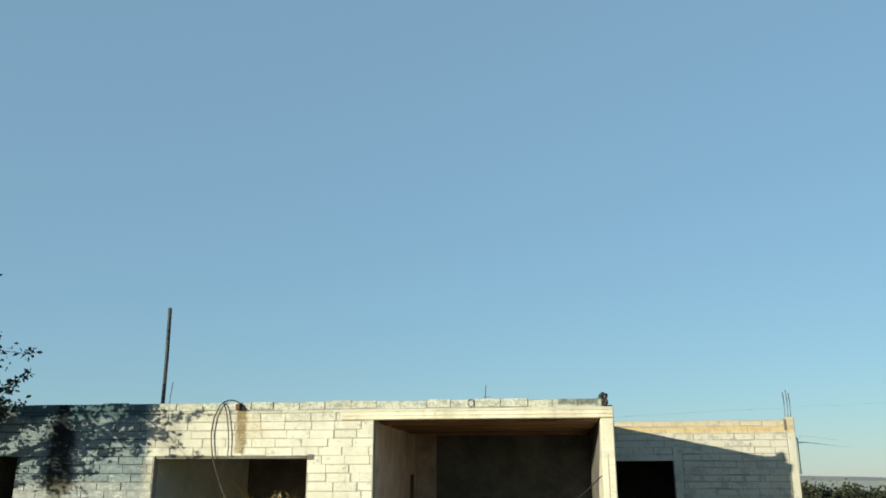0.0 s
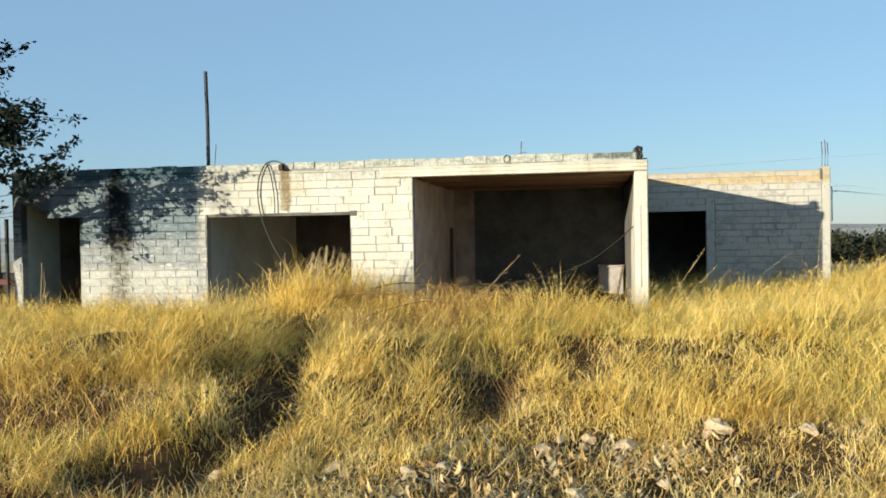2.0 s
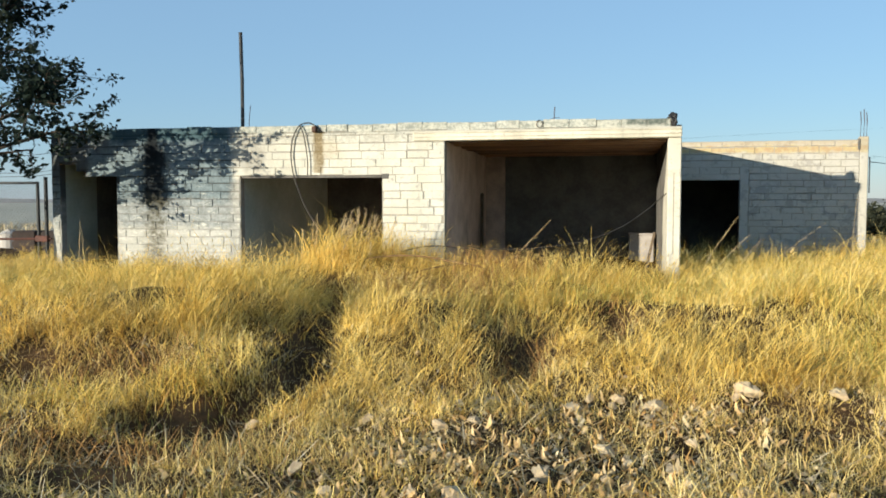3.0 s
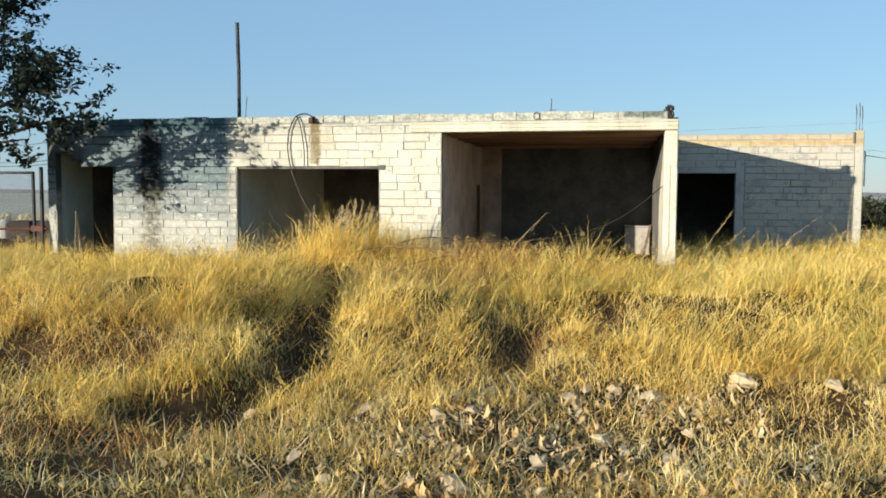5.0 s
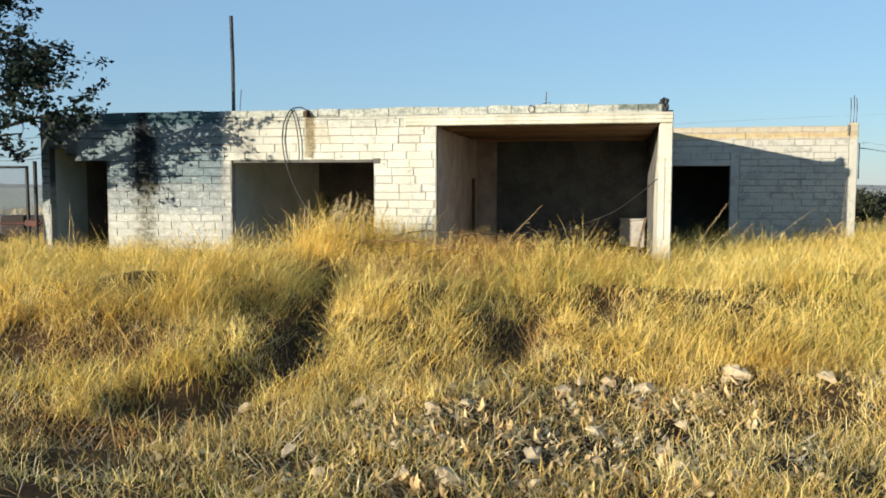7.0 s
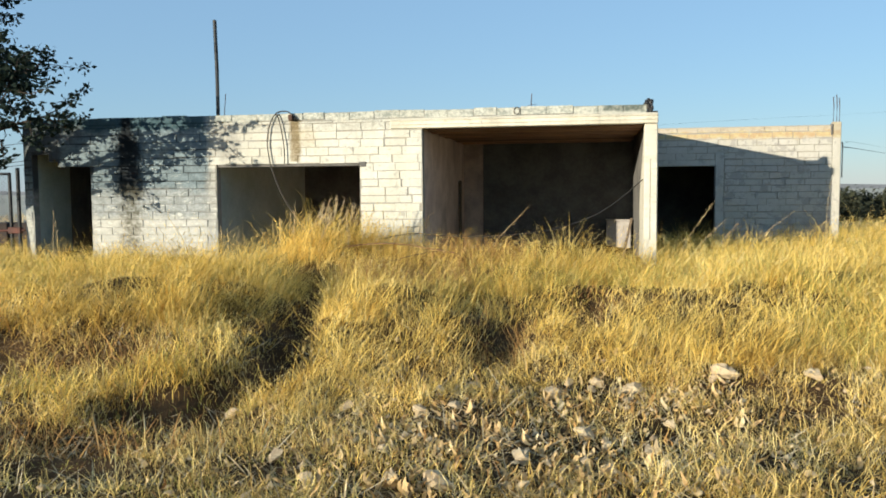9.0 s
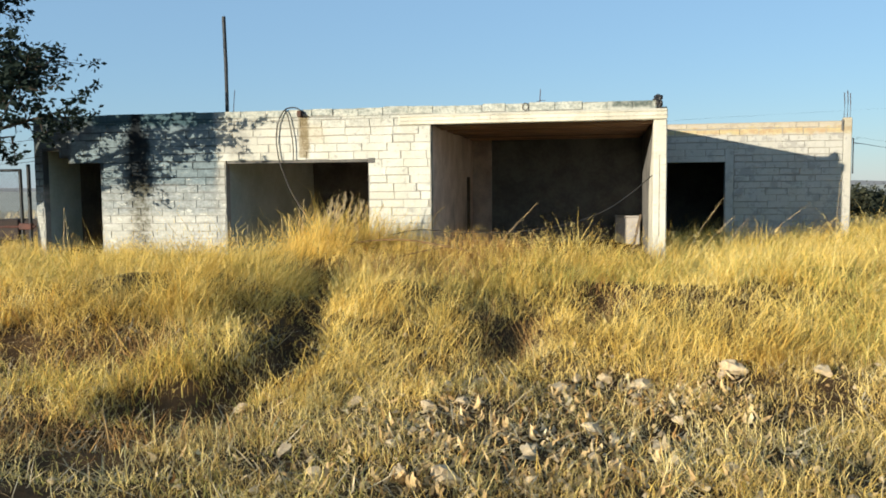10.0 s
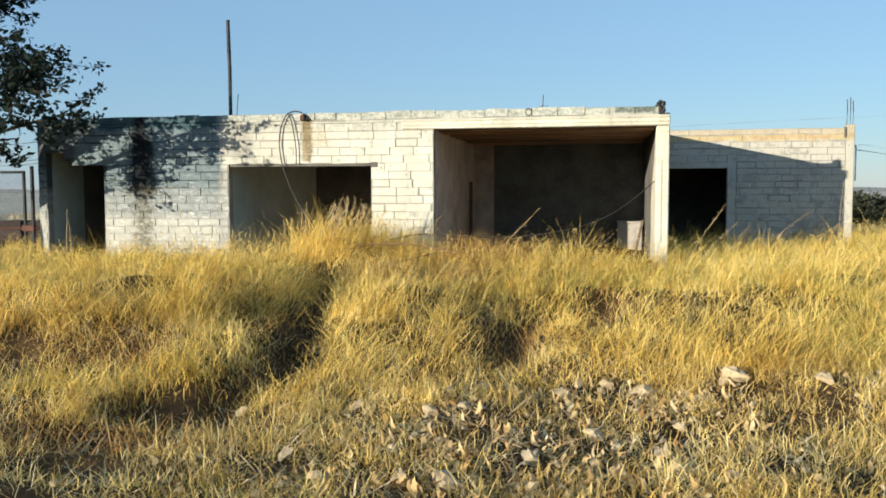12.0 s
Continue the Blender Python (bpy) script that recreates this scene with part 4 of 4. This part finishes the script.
TREE = Vector((-12.9, -1.9, float(ground_z(-12.9, -1.9))))
tree = thing("tree", "dark leafy tree beside the end of the house", "tree", at=TREE)
bm = bmesh.new()
tube(bm, smooth_path([(0, 0, -0.1), (0.05, 0, 0.8), (-0.05, 0.05, 1.6), (0.05, 0, 2.3)], 3), [0.20 - 0.008 * k for k in range(10)], 10)


def crown_right(z):
    """How far the crown reaches towards the house at a height."""
    return float(np.interp(z, (1.7, 2.1, 2.5, 2.75, 3.1, 3.5, 3.8, 4.05, 4.25, 4.5, 4.9, 5.4), (-10.5, -9.9, -9.25, -8.68, -8.82, -9.08, -9.45, -9.9, -10.4, -10.12, -10.05, -10.6)))


limbs, sprays, rim = [], [], []
for k, tip in enumerate(((-9.3, 0.1, 2.75), (-9.6, -0.35, 3.1), (-9.9, 0.3, 3.5), (-10.4, -0.2, 3.8), (-10.2, 0.2, 2.4), (-10.9, -0.5, 2.6), (-10.7, 0.5, 3.0), (-11.3, 0.1, 3.4),
                         (-10.5, 0.1, 4.6), (-11.2, -0.3, 4.9), (-11.9, 0.5, 4.2), (-13.6, 0.6, 3.6), (-14.1, -0.5, 3.0), (-12.6, -0.9, 4.4), (-12.0, 0.9, 3.1), (-13.2, 0.2, 4.9))):
    tip = Vector((tip[0] - TREE.x, tip[1], tip[2] - TREE.z))
    start = Vector((0, 0, 1.3 + 0.05 * k))
    pts = smooth_path([start, start.lerp(tip, 0.35) + Vector((0, 0, 0.2)), start.lerp(tip, 0.7) + Vector((0, 0, 0.1)), tip], 4)
    tube(bm, pts, [0.065 * (1 - 0.068 * i) for i in range(len(pts))], 6)
    limbs += pts[4:]
for k in range(500):
    z = float(rng.uniform(1.75, 5.3))
    reach = crown_right(z)
    x = reach - float(rng.uniform(0, 1)) ** 1.25 * (reach + 14.6)
    q = Vector((x - TREE.x, float(rng.normal(0, 0.48)), z - TREE.z))
    root = min(limbs, key=lambda p: (p - q).length)
    if (root - q).length > 1.25 or (z < 2.6 and k % 5 < 3):
        continue
    mid = root.lerp(q, 0.5) + Vector(rng.normal(0, 0.05, 3))
    tube(bm, [root, mid, q], [0.013, 0.009, 0.004], 4)
    run = [root.lerp(q, t) for t in (0.35, 0.55, 0.75, 0.9)] + [q]
    if reach - x < 0.35:
        # the outer twigs end in narrow sprays that point up and out
        way = Vector((0.85, float(rng.normal(0, 0.3)), float(rng.uniform(0.1, 0.9)))).normalized()
        tube(bm, [q, q + way * 0.16], [0.004, 0.002], 4)
        rim += [q, q + way * 0.07, q + way * 0.14]
        run = run[:3]
    sprays += run
part("trunk", bm, M_BARK, tree, "brown bark trunk and limbs")
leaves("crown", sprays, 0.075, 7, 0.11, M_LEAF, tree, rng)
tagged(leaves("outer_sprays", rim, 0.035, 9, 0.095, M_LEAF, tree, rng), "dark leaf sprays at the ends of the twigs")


def bush(at, radius, height, seed):
    r = np.random.default_rng(seed)
    b = thing("bush", "dark scrubby bush far behind the house", "bush", group="bushes behind the house", at=(*at, 0))
    bm = bmesh.new()
    tips = []
    for k in range(7):
        a = k * 0.9
        grow(bm, (0.1 * math.cos(a), 0.1 * math.sin(a), 0), (math.cos(a) * radius / height, math.sin(a) * radius / height, 0.9), height * 0.55, 0.04, 1, r, tips)
    part("stems", bm, M_BARK, b)
    leaves("foliage", tips, 0.22, 34, 0.20, M_BUSH, b, r)
    return b


b0 = [bush((9.7, 25.5), 1.2, 1.75, 3), bush((11.6, 26.5), 1.4, 1.55, 4), bush((13.4, 26.0), 1.2, 1.4, 5)]
for k, (bx, by, s) in enumerate(((15.0, 27.5, 1.0), (17.0, 29, 0.95), (19.0, 29, 1.1), (8.9, 27.5, 0.9), (10.6, 27.5, 1.0), (12.6, 28.0, 1.0), (27.0, 33, 1.0))):
    copy_thing(b0[k % 3], Matrix.Translation((bx, by, 0)) @ Matrix.Rotation(k * 1.3, 4, 'Z'))

# low hills at the edge of the land
hx = np.linspace(-1500, 1700, 160)
hh = 2 + 7 * wave(hx, hx * 0, 210, 51) + 3 * wave(hx, hx * 0, 60, 52)
hv = [(float(a), 1500.0, -2.0) for a in hx] + [(float(a), 1560.0, float(b)) for a, b in zip(hx, hh)] + [(float(a), 1800.0, -2.0) for a in hx]
m_ = len(hx)
me = bpy.data.meshes.new("far_hills")
me.from_pydata(hv, [], [(r * m_ + i, r * m_ + i + 1, (r + 1) * m_ + i + 1, (r + 1) * m_ + i) for r in range(2) for i in range(m_ - 1)])
me.materials.append(simple("far_hill_scrub", (0.34, 0.31, 0.28), (0.26, 0.25, 0.23), 0.01, 1.0))
tagged(new("far_hills", me), "low hazy hills along the horizon", "hills", kind="structure")


# ---------------------------------------------------------------- stones and weeds
def stone(seed, sx, sy, sz):
    r = np.random.default_rng(seed)
    bm = bmesh.new()
    bmesh.ops.create_icosphere(bm, subdivisions=3, radius=1.0)
    off = Vector(r.uniform(-9, 9, 3))
    for v in bm.verts:
        k = 1 + 0.55 * noise.noise(v.co * 1.3 + off) + 0.30 * noise.noise(v.co * 3.1 + off)
        v.co = Vector((v.co.x * sx * k, v.co.y * sy * k, v.co.z * sz * k))
    for _ in range(6):
        d = Vector(r.normal(0, 1, 3)).normalized()
        bmesh.ops.bisect_plane(bm, geom=bm.verts[:] + bm.edges[:] + bm.faces[:], plane_co=Vector((d.x * sx, d.y * sy, d.z * sz)) * float(r.uniform(0.35, 0.6)), plane_no=d, clear_outer=True)
        bmesh.ops.holes_fill(bm, edges=[e for e in bm.edges if e.is_boundary])
    ob = part("rubble_stone", bm, M_STONE, None)
    return tagged(ob, "pale broken stone lying in the trodden grass", "stone", "rubble in the grass")


KINDS = [stone(40 + k, 0.086 + 0.014 * (k % 3), 0.058 + 0.012 * (k % 2), 0.026 + 0.006 * (k % 4)) for k in range(6)]
MARKED = [(a, b, c * 0.88) for a, b, c in STONES]
rs = random.Random(5)
while len(MARKED) < 46:
    px_, py_ = rs.gauss(-1.5, 0.8), rs.gauss(-8.6, 0.6)
    if py_ > -9.9:
        MARKED.append((px_, py_, rs.uniform(0.25, 0.75)))
for k, (px_, py_, s) in enumerate(MARKED):
    m = Matrix.Translation((px_, py_, float(ground_z(px_, py_)) + 0.01 * s + 0.03)) @ Euler((rs.uniform(.30, .85), rs.uniform(-.25, .25), rs.uniform(-.6, .6))).to_matrix().to_4x4()
    if k < len(KINDS):
        KINDS[k].matrix_basis, KINDS[k].scale = m, (s, s, s)
    else:
        KINDS[k % 6].scale = (s, s, s)
        copy_thing(KINDS[k % 6], m)
for k in range(len(KINDS)):
    s = MARKED[k][2]
    KINDS[k].scale = (s, s, s)


def weed(at, top, label, spikes, seed):
    """A dry stalk with a feathery head."""
    r = np.random.default_rng(seed)
    a, b = Vector(at), Vector(top)
    w_ = thing("dry_weed", label, "weed", "dry weeds before the house", at=at)
    d = b - a
    pts = smooth_path([(0, 0, 0), d * 0.45 + Vector((-0.02, 0, 0.03)), d], 4)
    part("stalk", tube(bmesh.new(), pts, [0.0048 - 0.0004 * k for k in range(len(pts))], 5), M_STRAW, w_)
    bm = bmesh.new()
    for k in range(spikes):
        t = 0.55 + 0.45 * k / spikes
        p = d * t + Vector((-0.02, 0, 0.03)) * (1 - t)
        q = p + Vector(r.normal(0, 0.022, 3)) + d.normalized() * 0.030
        tube(bm, [p, (p + q) / 2 + Vector(r.normal(0, 0.006, 3)), q], [0.002, 0.0034, 0.001], 4)
    tagged(part("seed_head", bm, M_STRAW, w_), kind="stuff")
    return w_


weed((-2.75, -1.0, 0.35), (-1.93, -1.0, 1.30), "long bleached weed stalk leaning over the grass", 15, 1)
weed((0.35, 0.5, 0.4), (0.95, 0.6, 1.35), "bleached weed stalk before the annex doorway", 14, 2)
weed((0.55, 0.5, 0.4), (1.12, 0.6, 1.05), "thin bleached weed stalk before the annex doorway", 12, 3)
weed((0.95, 0.8, 0.4), (1.35, 0.8, 1.0), "thin bleached weed stalk before the annex doorway", 10, 4)
weed((1.4, 1.0, 0.4), (2.35, 1.0, 1.25), "thin slanting dry twig beside the annex", 4, 5)
weed((3.0, 2.0, 0.4), (3.1, 2.2, 1.65), "thin upright dry twig before the annex wall", 5, 6)
rs = random.Random(9)
for k in range(30):
    bx, by = rs.gauss(-4.95, 0.32), rs.gauss(-1.55, 0.25)
    bz = float(ground_z(bx, by))
    weed((bx, by, bz), (bx + rs.uniform(0.0, 0.28), by + rs.uniform(-.1, .1), bz + rs.uniform(0.40, 0.66)), "tall grass stem with a pale feathery seed head on the mound", 18, 20 + k)
for k, (bx, by, bh) in enumerate(((-10.3, -0.35, 1.25), (-10.15, -0.4, 1.1), (-10.22, -0.5, 1.0), (-7.0, -0.5, 1.0), (-6.85, -0.45, 0.95), (-6.95, -0.4, 0.9), (-6.3, -0.4, 0.95), (-6.1, -0.5, 1.1))):
    bz = float(ground_z(bx, by))
    weed((bx, by, bz), (bx + rs.uniform(-.12, .12), by, bh), "thin grey weed before the house wall", 6, 60 + k)

rod_thing("fallen_branch", smooth_path([(-5.15, -2.3, 0.42), (-4.6, -2.0, 0.72), (-3.9, -1.9, 0.80), (-3.3, -1.95, 0.74), (-2.7, -2.05, 0.62), (-2.3, -2.2, 0.3)]), 0.013, M_BRANCH, "bent brown branch lying across the dry grass", "branch", 6)
rod_thing("fallen_branch", smooth_path([(-4.3, -2.8, 0.25), (-3.9, -2.5, 0.52), (-3.4, -2.1, 0.66), (-3.0, -1.8, 0.70)]), 0.010, M_BRANCH, "thin brown branch sticking out of the dead brush", "branch", 6)

# ---------------------------------------------------------------- blocks of the walls
rng_b = random.Random(3)
BLOCK, BLOCK_ANNEX = block_mesh("brick", M_WALL), block_mesh("brick", M_ANNEX)
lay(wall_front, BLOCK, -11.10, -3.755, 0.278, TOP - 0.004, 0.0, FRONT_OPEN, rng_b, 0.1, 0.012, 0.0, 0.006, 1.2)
lay(wall_annex, BLOCK_ANNEX, 0.02, 3.69, 0.268, 2.795, DEPTH, ANNEX_BARE, rng_b, 0.22, 0.016, 0.0, 0.008, 1.3)
parapet = part("parapet", boxed(-11.10, -0.17, 0.0, 0.10, TOP + 0.001, 2.862), M_JOINT, house, "single course of blocks along the roof edge")
lay(parapet, BLOCK, -11.08, -0.18, TOP + 0.004, 2.874, 0.0, [], rng_b, 0.3, 0.014, 0.0, 0.018)
